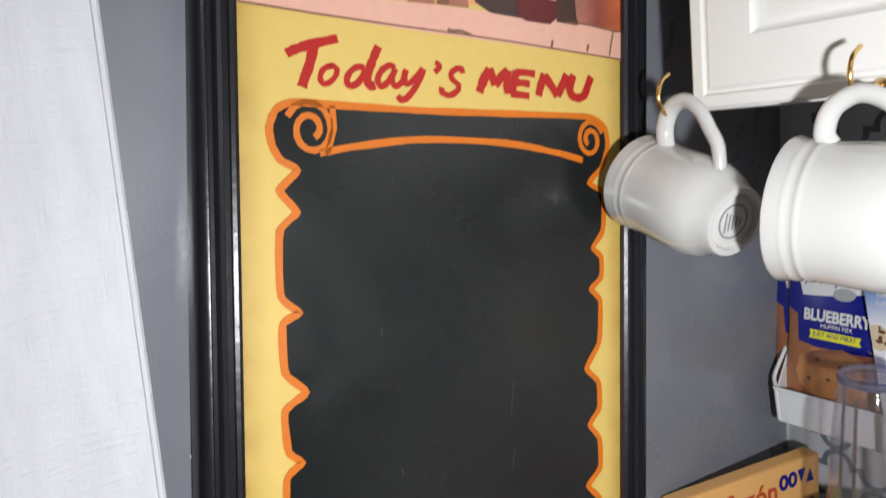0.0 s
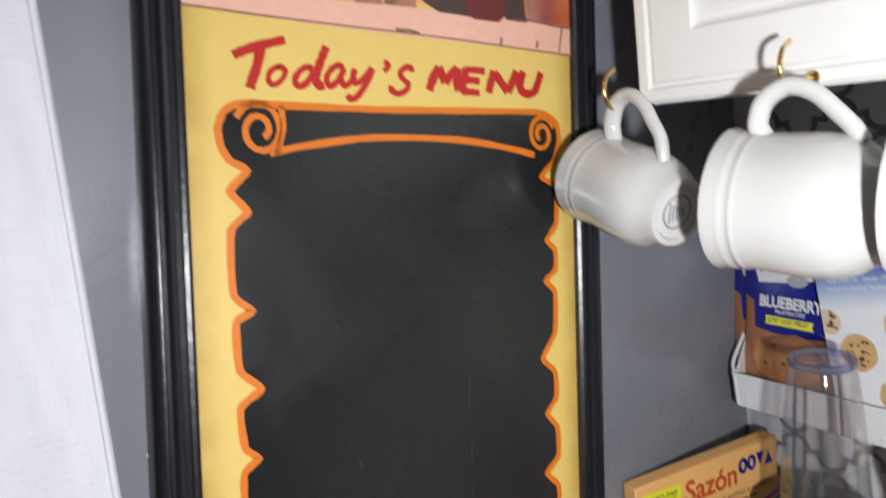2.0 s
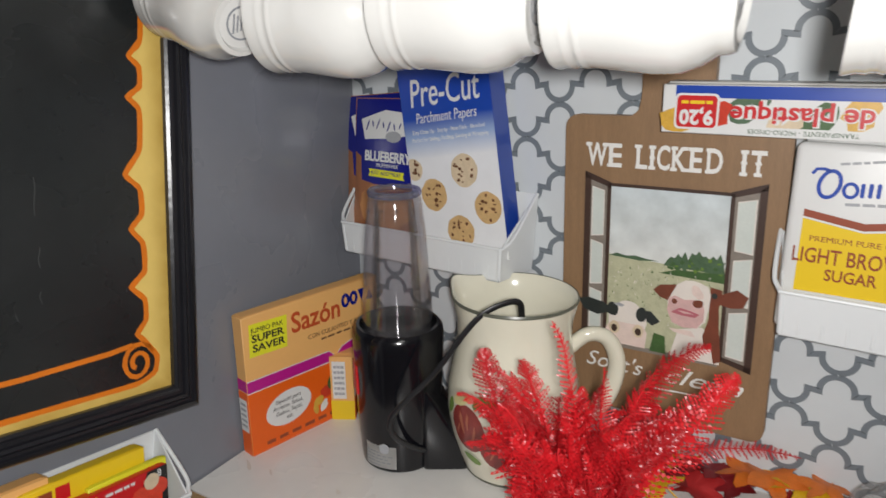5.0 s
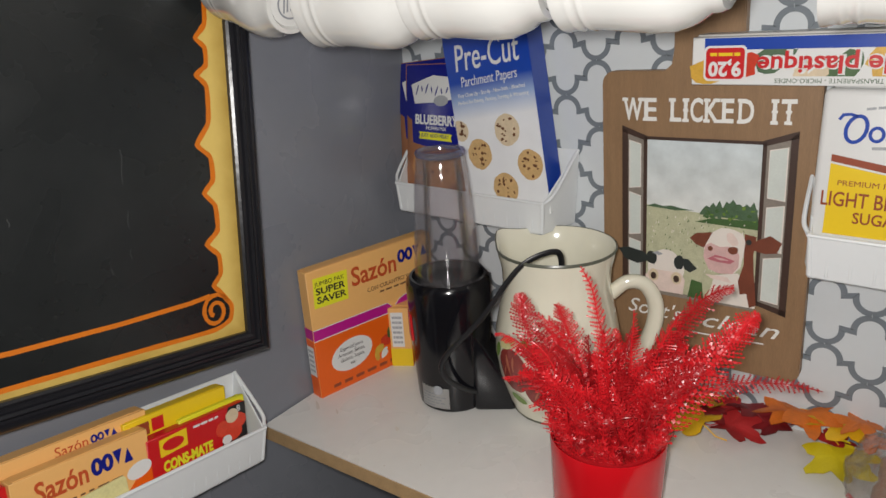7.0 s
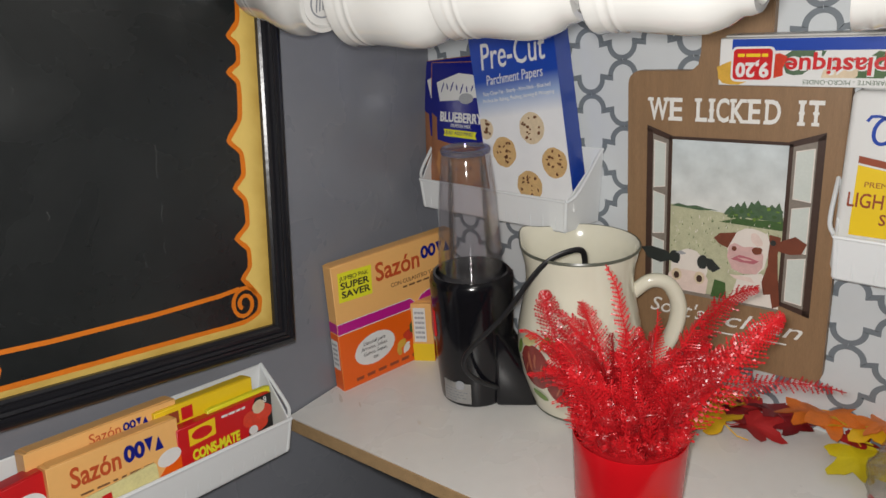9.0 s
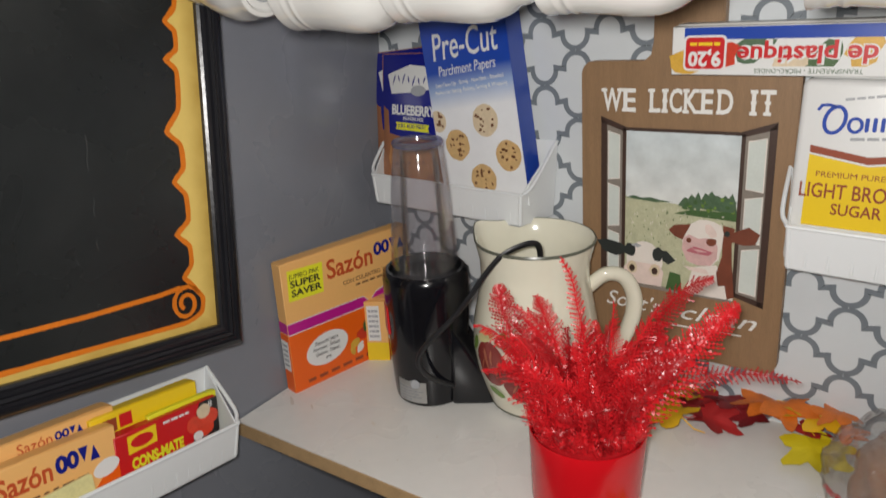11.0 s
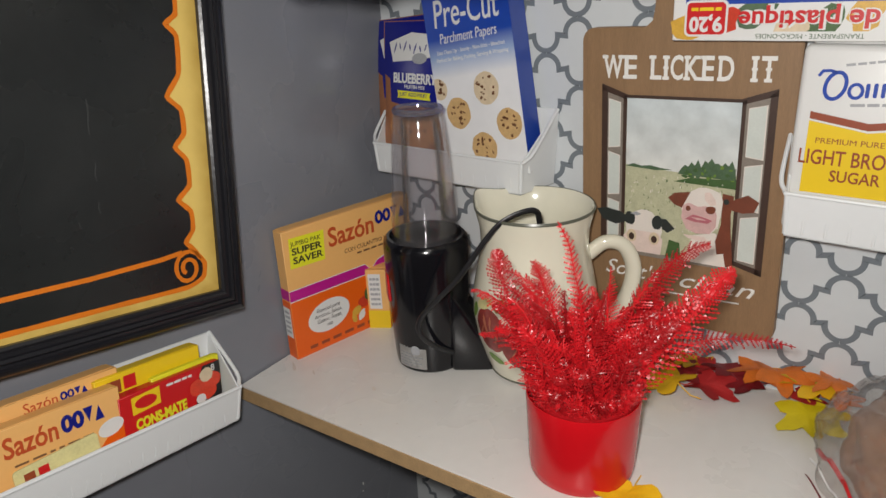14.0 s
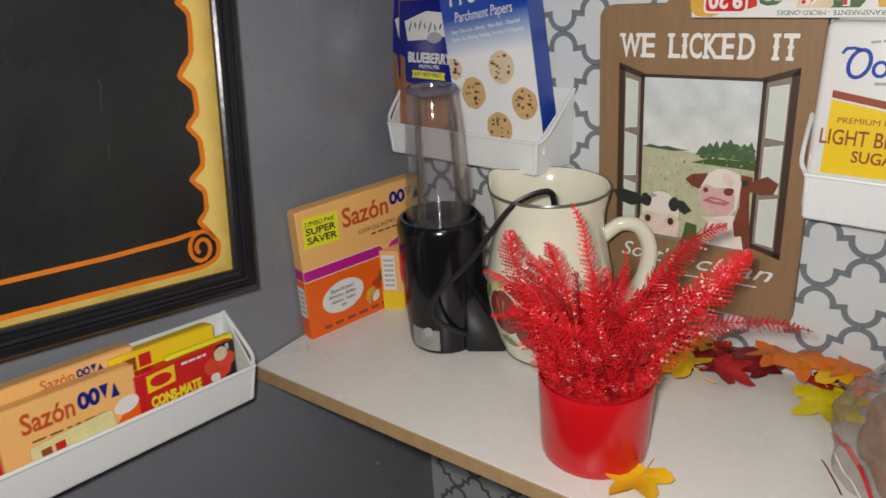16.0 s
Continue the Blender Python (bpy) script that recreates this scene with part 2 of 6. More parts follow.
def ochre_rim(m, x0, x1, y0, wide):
    """Mixes a darker ochre into the base colour, unevenly, towards the side and bottom edges."""
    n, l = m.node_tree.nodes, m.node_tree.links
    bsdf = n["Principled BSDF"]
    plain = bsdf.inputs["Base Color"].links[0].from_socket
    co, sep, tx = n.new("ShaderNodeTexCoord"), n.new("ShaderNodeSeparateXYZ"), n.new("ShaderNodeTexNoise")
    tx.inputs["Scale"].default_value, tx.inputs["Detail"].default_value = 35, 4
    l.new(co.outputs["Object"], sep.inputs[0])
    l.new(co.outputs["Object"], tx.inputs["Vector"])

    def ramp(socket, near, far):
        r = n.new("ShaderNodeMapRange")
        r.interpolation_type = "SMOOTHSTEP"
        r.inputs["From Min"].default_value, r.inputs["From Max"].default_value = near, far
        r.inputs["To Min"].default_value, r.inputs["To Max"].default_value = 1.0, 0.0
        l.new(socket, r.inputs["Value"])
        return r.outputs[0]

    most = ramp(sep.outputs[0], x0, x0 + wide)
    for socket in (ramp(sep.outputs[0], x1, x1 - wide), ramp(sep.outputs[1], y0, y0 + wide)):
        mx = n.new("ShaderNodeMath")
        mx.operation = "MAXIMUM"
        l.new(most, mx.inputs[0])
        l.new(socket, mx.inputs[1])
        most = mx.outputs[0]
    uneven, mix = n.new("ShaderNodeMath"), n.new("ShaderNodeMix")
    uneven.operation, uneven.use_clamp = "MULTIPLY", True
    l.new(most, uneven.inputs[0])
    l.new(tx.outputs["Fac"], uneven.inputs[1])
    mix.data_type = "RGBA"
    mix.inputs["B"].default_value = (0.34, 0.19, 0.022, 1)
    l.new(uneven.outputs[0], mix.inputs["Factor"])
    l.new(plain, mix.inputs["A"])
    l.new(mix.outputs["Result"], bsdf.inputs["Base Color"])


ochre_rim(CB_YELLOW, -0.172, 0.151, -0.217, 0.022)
patchy(PAPER_WHITE, 0.28, 0.44, 9)

# ---- mesh helpers ----


def solid(name, bm, mat, smooth=True):
    me = bpy.data.meshes.new(name)
    bm.normal_update()
    bm.to_mesh(me)
    bm.free()
    me.materials.append(mat)
    if smooth:
        for p in me.polygons:
            p.use_smooth = True
    me.set_sharp_from_angle(angle=radians(38))
    return me


def part(name, bm, mat, parent, label="", at=None, smooth=True):
    ob = new(name, solid(name, bm, mat, smooth))
    ob.parent = parent
    if at is not None:
        ob.matrix_basis = at
    if label:
        tagged(ob, label)
    return ob


def thing(name, m, label, category, group="", kind=""):
    ob = new(name)
    ob.empty_display_size = 0.02
    ob.matrix_world = m
    return tagged(ob, label, category, group, kind)


def structure(name, bm, mat, label, m=None):
    ob = new(name, solid(name, bm, mat, False))
    if m is not None:
        ob.matrix_world = m
    return tagged(ob, label, name.split("_")[0], "", "structure")


def block(x0, x1, y0, y1, z0, z1, bevel=0.0, segs=2, bm=None):
    own = bm or bmesh.new()
    r = bmesh.ops.create_cube(own, size=1.0)["verts"]
    for v in r:
        v.co = Vector(((x0 + x1) / 2 + v.co.x * (x1 - x0), (y0 + y1) / 2 + v.co.y * (y1 - y0), (z0 + z1) / 2 + v.co.z * (z1 - z0)))
    if bevel:
        edges = list({e for v in r for e in v.link_edges})
        bmesh.ops.bevel(own, geom=edges, offset=bevel, segments=segs, profile=0.5, affect="EDGES")
    return own


def prism(outline, z0, z1, bm=None, bevel=0.0):
    """An outline in x and y, solid from z0 to z1."""
    own = bm or bmesh.new()
    low = [own.verts.new((x, y, z0)) for x, y in outline]
    top = [own.verts.new((x, y, z1)) for x, y in outline]
    n = len(outline)
    caps = [own.faces.new(top), own.faces.new(low[::-1])]
    for i in range(n):
        own.faces.new((low[i], low[(i + 1) % n], top[(i + 1) % n], top[i]))
    bmesh.ops.recalc_face_normals(own, faces=list(own.faces))
    if bevel:
        bmesh.ops.bevel(own, geom=list(caps[0].edges), offset=bevel, segments=2, affect="EDGES")
    return own


def oval(cx, cy, rx, ry, turn=0.0, n=24, wobble=0.0, seed=0):
    rnd = random.Random(seed)
    out = []
    for i in range(n):
        a = 2 * math.pi * i / n
        k = 1 + wobble * (rnd.random() - 0.5)
        x, y = rx * k * math.cos(a), ry * k * math.sin(a)
        out.append((cx + x * math.cos(turn) - y * math.sin(turn), cy + x * math.sin(turn) + y * math.cos(turn)))
    return out


def rounded(x0, x1, y0, y1, r, n=5):
    out = []
    for cx, cy, a0 in ((x1 - r, y1 - r, 0), (x0 + r, y1 - r, 90), (x0 + r, y0 + r, 180), (x1 - r, y0 + r, 270)):
        out += [(cx + r * math.cos(radians(a0 + 90 * i / n)), cy + r * math.sin(radians(a0 + 90 * i / n))) for i in range(n + 1)]
    return out


def ribbon(path, width, z0, z1, closed=False, bm=None, seed=None):
    """A flat brush stroke of some width along a path in x and y."""
    own = bm or bmesh.new()
    rnd = random.Random(seed or 0)
    pts = [Vector(p) for p in path]
    n = len(pts)
    rows = []
    for i in range(n):
        a = pts[(i - 1) % n] if closed or i else pts[0]
        b = pts[(i + 1) % n] if closed or i < n - 1 else pts[-1]
        d1 = (pts[i] - a).normalized() if (pts[i] - a).length else (b - pts[i]).normalized()
        d2 = (b - pts[i]).normalized() if (b - pts[i]).length else d1
        t = (d1 + d2)
        t = t.normalized() if t.length > 1e-4 else d1
        m = Vector((-t.y, t.x))
        k = 1 / max(0.6, abs(m.dot(Vector((-d1.y, d1.x)))))
        w = width / 2 * k * (1 + (0.25 * (rnd.random() - 0.5) if seed is not None else 0))
        rows.append([own.verts.new((*(pts[i] + m * s * w), z)) for z in (z0, z1) for s in (-1, 1)])
    for i in range(n if closed else n - 1):
        p, q = rows[i], rows[(i + 1) % n]
        for a, b in ((2, 3), (1, 0), (0, 2), (3, 1)):
            own.faces.new((p[a], q[a], q[b], p[b]))
    if not closed:
        own.faces.new((rows[0][0], rows[0][2], rows[0][3], rows[0][1]))
        own.faces.new((rows[-1][1], rows[-1][3], rows[-1][2], rows[-1][0]))
    bmesh.ops.recalc_face_normals(own, faces=list(own.faces))
    return own


def lathe(profile, segs=48, closed=True, bm=None):
    """A profile of (radius, height), turned round z."""
    own = bm or bmesh.new()
    rings = []
    for r, z in profile:
        if r < 1e-6:
            rings.append([own.verts.new((0, 0, z))])
        else:
            rings.append([own.verts.new((r * math.cos(2 * math.pi * i / segs), r * math.sin(2 * math.pi * i / segs), z)) for i in range(segs)])
    for a, b in zip(rings, rings[1:]):
        for i in range(segs):
            j = (i + 1) % segs
            f = [a[i % len(a)], a[j % len(a)], b[j % len(b)], b[i % len(b)]]
            if len(set(f)) > 2:
                own.faces.new(list(dict.fromkeys(f)))
    bmesh.ops.recalc_face_normals(own, faces=list(own.faces))
    return own


def smooth_path(pts, steps=6):
    """A smooth curve through the points."""
    p = [Vector(q) for q in pts]
    out = []
    for i in range(len(p) - 1):
        a, b, c, d = p[max(i - 1, 0)], p[i], p[i + 1], p[min(i + 2, len(p) - 1)]
        for s in range(steps):
            t = s / steps
            out.append(0.5 * (2 * b + (c - a) * t + (2 * a - 5 * b + 4 * c - d) * t * t + (3 * b - a - 3 * c + d) * t**3))
    out.append(p[-1])
    return out


def tube(pts, radius, sides=10, flat=1.0, bm=None):
    """A rod along points; radius: one number, or one for each end."""
    own = bm or bmesh.new()
    pts = [Vector(p) for p in pts]
    r0, r1 = radius if isinstance(radius, tuple) else (radius, radius)
    side, rings = None, []
    for i, p in enumerate(pts):
        d = (pts[min(i + 1, len(pts) - 1)] - pts[max(i - 1, 0)]).normalized()
        if side is None:
            side = d.orthogonal().normalized()
        side = (side - d * side.dot(d)).normalized()
        up = d.cross(side)
        r = r0 + (r1 - r0) * i / max(1, len(pts) - 1)
        rings.append([own.verts.new(p + r * (math.cos(2 * math.pi * k / sides) * side + flat * math.sin(2 * math.pi * k / sides) * up)) for k in range(sides)])
    for a, b in zip(rings, rings[1:]):
        for k in range(sides):
            own.faces.new((a[k], a[(k + 1) % sides], b[(k + 1) % sides], b[k]))
    own.faces.new(rings[0][::-1])
    own.faces.new(rings[-1])
    bmesh.ops.recalc_face_normals(own, faces=list(own.faces))
    return own


def writing(body, size, mat, parent, x, y, z, name="lettering", align="LEFT", shear=0.0, bold=0.0, turn=0.0, squash=1.0, spacing=1.0, thick=0.0002, wide=0.0):
    """Words in the built-in font, lying in the parent's x and y."""
    cu = bpy.data.curves.new("words", "FONT")
    cu.body, cu.size, cu.align_x, cu.shear, cu.offset, cu.extrude, cu.space_character = body, size, align, shear, bold, thick, spacing
    cu.resolution_u = 3
    tmp = new("words", cu)
    bpy.context.view_layer.update()
    me = bpy.data.meshes.new_from_object(tmp.evaluated_get(bpy.context.evaluated_depsgraph_get()))
    bpy.data.objects.remove(tmp)
    bpy.data.curves.remove(cu)
    me.materials.clear()
    me.materials.append(mat)
    if wide:
        xs = [v.co.x for v in me.vertices]
        squash = wide / (max(xs) - min(xs))
    ob = new(name, me)
    ob.parent = parent
    ob.matrix_basis = pose(x, y, z, 0, 0, turn) @ Matrix.Diagonal((squash, 1, 1, 1))
    return ob


def bars(parent, mat, x, y, z, width, height, count=5, seed=1, turn=0.0, name="print_line"):
    """Writing too small to read, as a row of plain bars."""
    rnd = random.Random(seed)
    own, at = bmesh.new(), 0.0
    share = [0.5 + rnd.random() for _ in range(count)]
    gap = width * 0.05
    unit = (width - gap * (count - 1)) / sum(share)
    for s in share:
        block(at, at + s * unit, -height / 2, height / 2, 0, 0.0002, bm=own)
        at += s * unit + gap
    return part(name, own, mat, parent, at=pose(x, y, z, 0, 0, turn), smooth=False)


def flat(parent, mat, outline, layer=1, name="print", label=""):
    """A printed patch, a hair above what it is printed on."""
    return part(name, prism(outline, 0.0, 0.0003), mat, parent, label, at=pose(0, 0, 0.0003 * layer), smooth=False)

# ---- the large structure ----
NORTH = 0.0
PAPER = pose(0.045, NORTH, 0, 90, 0, -93)  # x along the papered wall, y up, z into the room

structure("wall_north", block(-2.5, 0.2, NORTH, NORTH + 0.1, 0, 2.4), GREY_WALL, "smooth grey-blue painted kitchen wall")
paper_wall = structure("wall_east", block(-0.02, 2.7, 0, 2.4, -0.1, 0), PAPER_WHITE, "white wall covered in grey trellis paper", PAPER)
structure("wall_south", block(-2.5, 0.2, -2.55, -2.45, 0, 2.4), PLAIN_WALL, "plain painted wall behind the viewer")
structure("wall_west", block(-2.6, -2.5, -2.55, 0.1, 0, 2.4), PLAIN_WALL, "plain painted side wall of the room")
structure("floor", block(-2.6, 0.2, -2.55, 0.1, -0.1, 0), FLOOR_VINYL, "brown vinyl kitchen floor")
structure("ceiling", block(-2.6, 0.2, -2.55, 0.1, 2.4, 2.5), CEILING_PAINT, "white painted ceiling")


def trellis():
    """The printed lines: from each crossing a quarter round, a step and another quarter round to the next. The paper was hung a little askew."""
    own = bmesh.new()
    px, pz, r, dz = 0.0416, 0.0384, 0.0155, 0.0065
    ca, sa = math.cos(radians(3.65)), math.sin(radians(3.65))

    def line(x, z, side):
        pts = [(x + side * r * math.sin(a), z - 0.0022 - r + r * math.cos(a)) for a in [radians(15 * i) for i in range(7)]]
        pts += [(x + side * r, z - r - 0.0022 - dz * 0.35), (x + side * (px - r), z - pz + r + 0.0022 + dz * 0.35)]
        pts += [(x + side * (px - r * math.cos(a)), z - pz + 0.0022 + r - r * math.sin(a)) for a in [radians(15 * i) for i in range(7)]]
        pts = [(0.2525 + a * ca - b * sa, 1.3394 + a * sa + b * ca) for a, b in pts]
        if min(p[0] for p in pts) > 0.001:
            ribbon(pts, 0.0062, 0.0, 0.0003, bm=own)

    for i in range(-7, 20):
        for j in range(-14, 7):
            x, z = px * i, 2 * pz * j + (pz if i % 2 else 0)
            if -0.98 < z < 0.42:
                line(x, z, 1)
                line(x, z, -1)
    return own


tagged(part("trellis_print", trellis(), PAPER_GREY, paper_wall, "grey printed trellis lines", at=pose(0, 0, 0.0002), smooth=False), kind="stuff")

# shelf, cabinet, curtain
shelf = thing("shelf", pose(-0.2885, NORTH - 0.002, 0.9), "white melamine shelf with a raw chipboard front edge", "shelf")
part("top", block(0, 0.335, -1.4, 0, -0.0185, 0, 0.0006, 1), MELAMINE, shelf, at=pose(0.0005, 0, 0))
part("edge", block(-0.0015, 0.0005, -1.4, 0, -0.0182, -0.0008, 0.0004, 1), CHIPBOARD, shelf, "unfinished brown chipboard edge")

STAIN = material("grey_brown_smudge", (0.62, 0.585, 0.53), 0.45, 0.12, 200)
for k, (x, y, a, b) in enumerate(((0.0768, -0.1495, 0.0045, 0.0022), (0.0142, -0.1815, 0.0012, 0.001), (0.0654, -0.0282, 0.01, 0.0022), (0.0677, -0.0600, 0.007, 0.0012), (0.0128, -0.3509, 0.001, 0.0008), (0.0920, -0.2299, 0.0012, 0.0009), (0.0356, -0.2158, 0.001, 0.0008))):
    part("smudge", prism(oval(x, y, a, b, 0.9, 14, 0.5, k), 0.0, 0.0002), STAIN, shelf, at=pose(0, 0, 0.0001), smooth=False)
wall_north = bpy.data.objects["wall_north"]
for k, (x, z, h) in enumerate(((-0.0917, 0.604, 0.0035), (-0.0937, 0.5908, 0.0016), (-0.6498, 1.2831, 0.0020))):
    part("paint_chip", prism(oval(x, z, 0.0012, h, 0.1, 10, 0.4, k), 0.0, 0.0003), CEILING_PAINT, wall_north, at=pose(0, NORTH - 0.0001, 0, 90, 0, 0), smooth=False)


def raised_door(w, h, t=0.02):
    """A door with a routed groove and a raised middle field; x across, y up, z outward."""
    own = bmesh.new()
    steps = [(0, -t), (0, -0.002), (0.002, 0), (0.010, 0), (0.0115, -0.0025), (0.0135, -0.0025), (0.016, 0), (0.05, 0), (0.056, -0.006), (0.060, -0.0065), (0.078, -0.001), (0.082, 0)]
    loops = [[own.verts.new(p) for p in ((a, a, z), (w - a, a, z), (w - a, h - a, z), (a, h - a, z))] for a, z in steps]
    for a, b in zip(loops, loops[1:]):
        for i in range(4):
            own.faces.new((a[i], a[(i + 1) % 4], b[(i + 1) % 4], b[i]))
    own.faces.new(loops[-1])
    own.faces.new(loops[0][::-1])
    return own


cabinet = thing("wall_cabinet", pose(-0.262, -0.1, 1.463, 90, 0, -90), "white wall cabinet with raised-panel doors above the shelf", "cabinet")
part("body", block(0, 1.2, 0.0, 0.72, -0.298, -0.021, 0.001, 1), CABINET, cabinet, at=pose(0, 0, 0), smooth=False)
for k in range(3):
    part("door", raised_door(0.396, 0.71), CABINET, cabinet, "white door with a routed raised panel", at=pose(0.002 + 0.4 * k, 0.002, 0), smooth=False)


def cloth(w, h, folds, deep, t=0.0012):
    own = bmesh.new()
    nx, nz = 90, 40
    grid = []
    for side in (0, 1):
        g = []
        for i in range(nx + 1):
            col = []
            for j in range(nz + 1):
                u, v = i / nx, j / nz
                y = deep * math.sin(u * folds * 6.283 + 0.6 * math.sin(v * 3)) * (0.6 + 0.4 * math.sin(u * 11)) * min(1.0, 0.25 + u * 2) + 0.004 * noise.noise((u * 9, v * 3, 0))
                x = -u * w
                col.append(own.verts.new((x, y - side * t, v * h)))
            g.append(col)
        grid.append(g)
    for s, g in enumerate(grid):
        for i in range(nx):
            for j in range(nz):
                f = (g[i][j], g[i + 1][j], g[i + 1][j + 1], g[i][j + 1])
                own.faces.new(f if s == 0 else f[::-1])
    for j in range(nz):
        own.faces.new((grid[0][0][j], grid[0][0][j + 1], grid[1][0][j + 1], grid[1][0][j]))
    return own


LINEN = material("white_linen", (0.60, 0.60, 0.64), 0.85, 0.2, 10, 0.0, stretch=(1, 1, 0.25))


def weave(m):
    n, l = m.node_tree.nodes, m.node_tree.links
    co = n.new("ShaderNodeTexCoord")
    waves = []
    for scale, stretch in ((420, (1, 1, 0.06)), (420, (0.06, 1, 1))):
        mp, tx = n.new("ShaderNodeMapping"), n.new("ShaderNodeTexNoise")
        mp.inputs["Scale"].default_value = stretch
        tx.inputs["Scale"].default_value, tx.inputs["Detail"].default_value = scale, 2
        l.new(co.outputs["Object"], mp.inputs[0])
        l.new(mp.outputs[0], tx.inputs["Vector"])
        waves.append(tx)
    mx, bp = n.new("ShaderNodeMath"), n.new("ShaderNodeBump")
    mx.operation = "MAXIMUM"
    l.new(waves[0].outputs["Fac"], mx.inputs[0])
    l.new(waves[1].outputs["Fac"], mx.inputs[1])
    bp.inputs["Strength"].default_value, bp.inputs["Distance"].default_value = 0.9, 0.0016
    l.new(mx.outputs[0], bp.inputs["Height"])
    l.new(bp.outputs[0], n["Principled BSDF"].inputs["Normal"])


weave(LINEN)
curtain = thing("curtain", pose(-0.716, -0.05, 0.25, 0, 2.0, 0), "white linen curtain hanging in soft folds", "curtain")
part("cloth", cloth(0.9, 1.85, 5, 0.014), LINEN, curtain)
part("hem", tube([(0.0, 0.004 * noise.noise((0, 3 * i / 20, 0)) + 0.006 * math.sin(0.6 * math.sin(3 * i / 20)) * 0.25 * 0.6 - 0.0006, 0.01 + 1.83 * i / 20) for i in range(21)], 0.0022, 6), LINEN, curtain)
part("rod", tube([(0.12, 0, 1.85), (-1.0, 0, 1.85)], 0.009), FRAME_BLACK, curtain)

# ---- chalkboard, hung askew ----
BN = Vector((-0.0746, -0.9950, 0.0667)).normalized()
BU = Vector((0.9856, -0.0838, -0.1469)).normalized()
BV = BN.cross(BU)
BOARD = Matrix((BU, BV, BN)).transposed().to_4x4()
BOARD.translation = (-0.45, -0.037, 1.3)
chalkboard = thing("chalkboard", BOARD, "tall menu chalkboard with painted yellow border and black frame", "chalkboard")
X0, X1, Y0, Y1 = -0.1715, 0.1500, -0.2165, 0.40


def rail(corner_a, corner_b, out_a, out_b):
    """One mitred length of moulding between two inner corners."""
    prof = [(0, -0.008), (0, 0.005), (0.0025, 0.0068), (0.0050, 0.0062), (0.0058, 0.0046), (0.0092, 0.0046), (0.0102, 0.0076), (0.0130, 0.0084), (0.0150, 0.0070), (0.0158, 0.0056), (0.0182, 0.0056), (0.0196, 0.0082), (0.0235, 0.0076), (0.0262, 0.0048), (0.0275, 0.0004), (0.0275, -0.016)]
    own = bmesh.new()
    ends = []
    for c, o in ((corner_a, out_a), (corner_b, out_b)):
        ends.append([own.verts.new((c[0] + o[0] * a, c[1] + o[1] * a, h)) for a, h in prof])
    for i in range(len(prof)):
        j = (i + 1) % len(prof)
        own.faces.new((ends[0][i], ends[0][j], ends[1][j], ends[1][i]))
    own.faces.new(ends[0][::-1])
    own.faces.new(ends[1])
    bmesh.ops.recalc_face_normals(own, faces=list(own.faces))
    return own


for a, b, oa, ob_ in (((X0, Y0), (X1, Y0), (-1, -1), (1, -1)), ((X1, Y0), (X1, Y1), (1, -1), (1, 1)), ((X1, Y1), (X0, Y1), (1, 1), (-1, 1)), ((X0, Y1), (X0, Y0), (-1, 1), (-1, -1))):
    part("frame_rail", rail(a, b, oa, ob_), FRAME_BLACK, chalkboard, "black lacquered moulding")
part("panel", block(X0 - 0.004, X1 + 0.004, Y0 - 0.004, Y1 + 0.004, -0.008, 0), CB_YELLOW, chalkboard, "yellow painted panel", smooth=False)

LEFT_EDGE = [(-0.112, 0.181), (-0.133, 0.183), (-0.147, 0.173), (-0.151, 0.157), (-0.145, 0.142), (-0.131, 0.137), (-0.148, 0.123), (-0.132, 0.109), (-0.147, 0.1), (-0.147, 0.053), (-0.132, 0.044), (-0.146, 0.04),
             (-0.145, 0.004), (-0.127, -0.008), (-0.146, -0.017), (-0.143, -0.047), (-0.132, -0.054), (-0.145, -0.06), (-0.144, -0.11), (-0.13, -0.119), (-0.145, -0.135), (-0.127, -0.144), (-0.145, -0.157), (-0.146, -0.172), (-0.131, -0.178), (-0.142, -0.19), (-0.145, -0.2), (-0.13, -0.209)]
RIGHT_EDGE = [(0.119, -0.207), (0.134, -0.2), (0.137, -0.185), (0.124, -0.168), (0.116, -0.161), (0.127, -0.15), (0.127, -0.13), (0.111, -0.118), (0.128, -0.106), (0.127, -0.079), (0.113, -0.067), (0.127, -0.055),
              (0.126, -0.031), (0.109, -0.02), (0.127, 0.0), (0.128, 0.038), (0.115, 0.046), (0.129, 0.055), (0.129, 0.073), (0.117, 0.08), (0.131, 0.093), (0.132, 0.128), (0.112, 0.133), (0.13, 0.147), (0.136, 0.165), (0.133, 0.18), (0.12, 0.187), (0.106, 0.186)]
TOP_EDGE = [(0.12, 0.1885), (0.042, 0.1848), (-0.036, 0.1812), (-0.104, 0.1800)]
LEFT_EDGE[:4] = [(-0.138, 0.1802), (-0.1475, 0.1745), (-0.1520, 0.163), (-0.1500, 0.151)]


def brushed(pts):
    """A closed hand-painted line: corners a little rounded, sides a little bowed."""
    n = len(pts)
    soft = [Vector(p) * 0.84 + (Vector(pts[i - 1]) + Vector(pts[(i + 1) % n])) * 0.08 for i, p in enumerate(pts)]
    ring = soft[-2:] + soft + soft[:2]
    out = []
    for i in range(2, n + 2):
        a, b, c, d = ring[i - 1], ring[i], ring[(i + 1) % len(ring)], ring[(i + 2) % len(ring)]
        for t in (0, 0.2, 0.4, 0.6, 0.8):
            tight = 0.55
            out.append(tuple(b + (c - b) * (3 * t * t - 2 * t**3) + tight * 0.5 * ((c - a) * (t**3 - 2 * t * t + t) + (d - b) * (t**3 - t * t))))
    return out


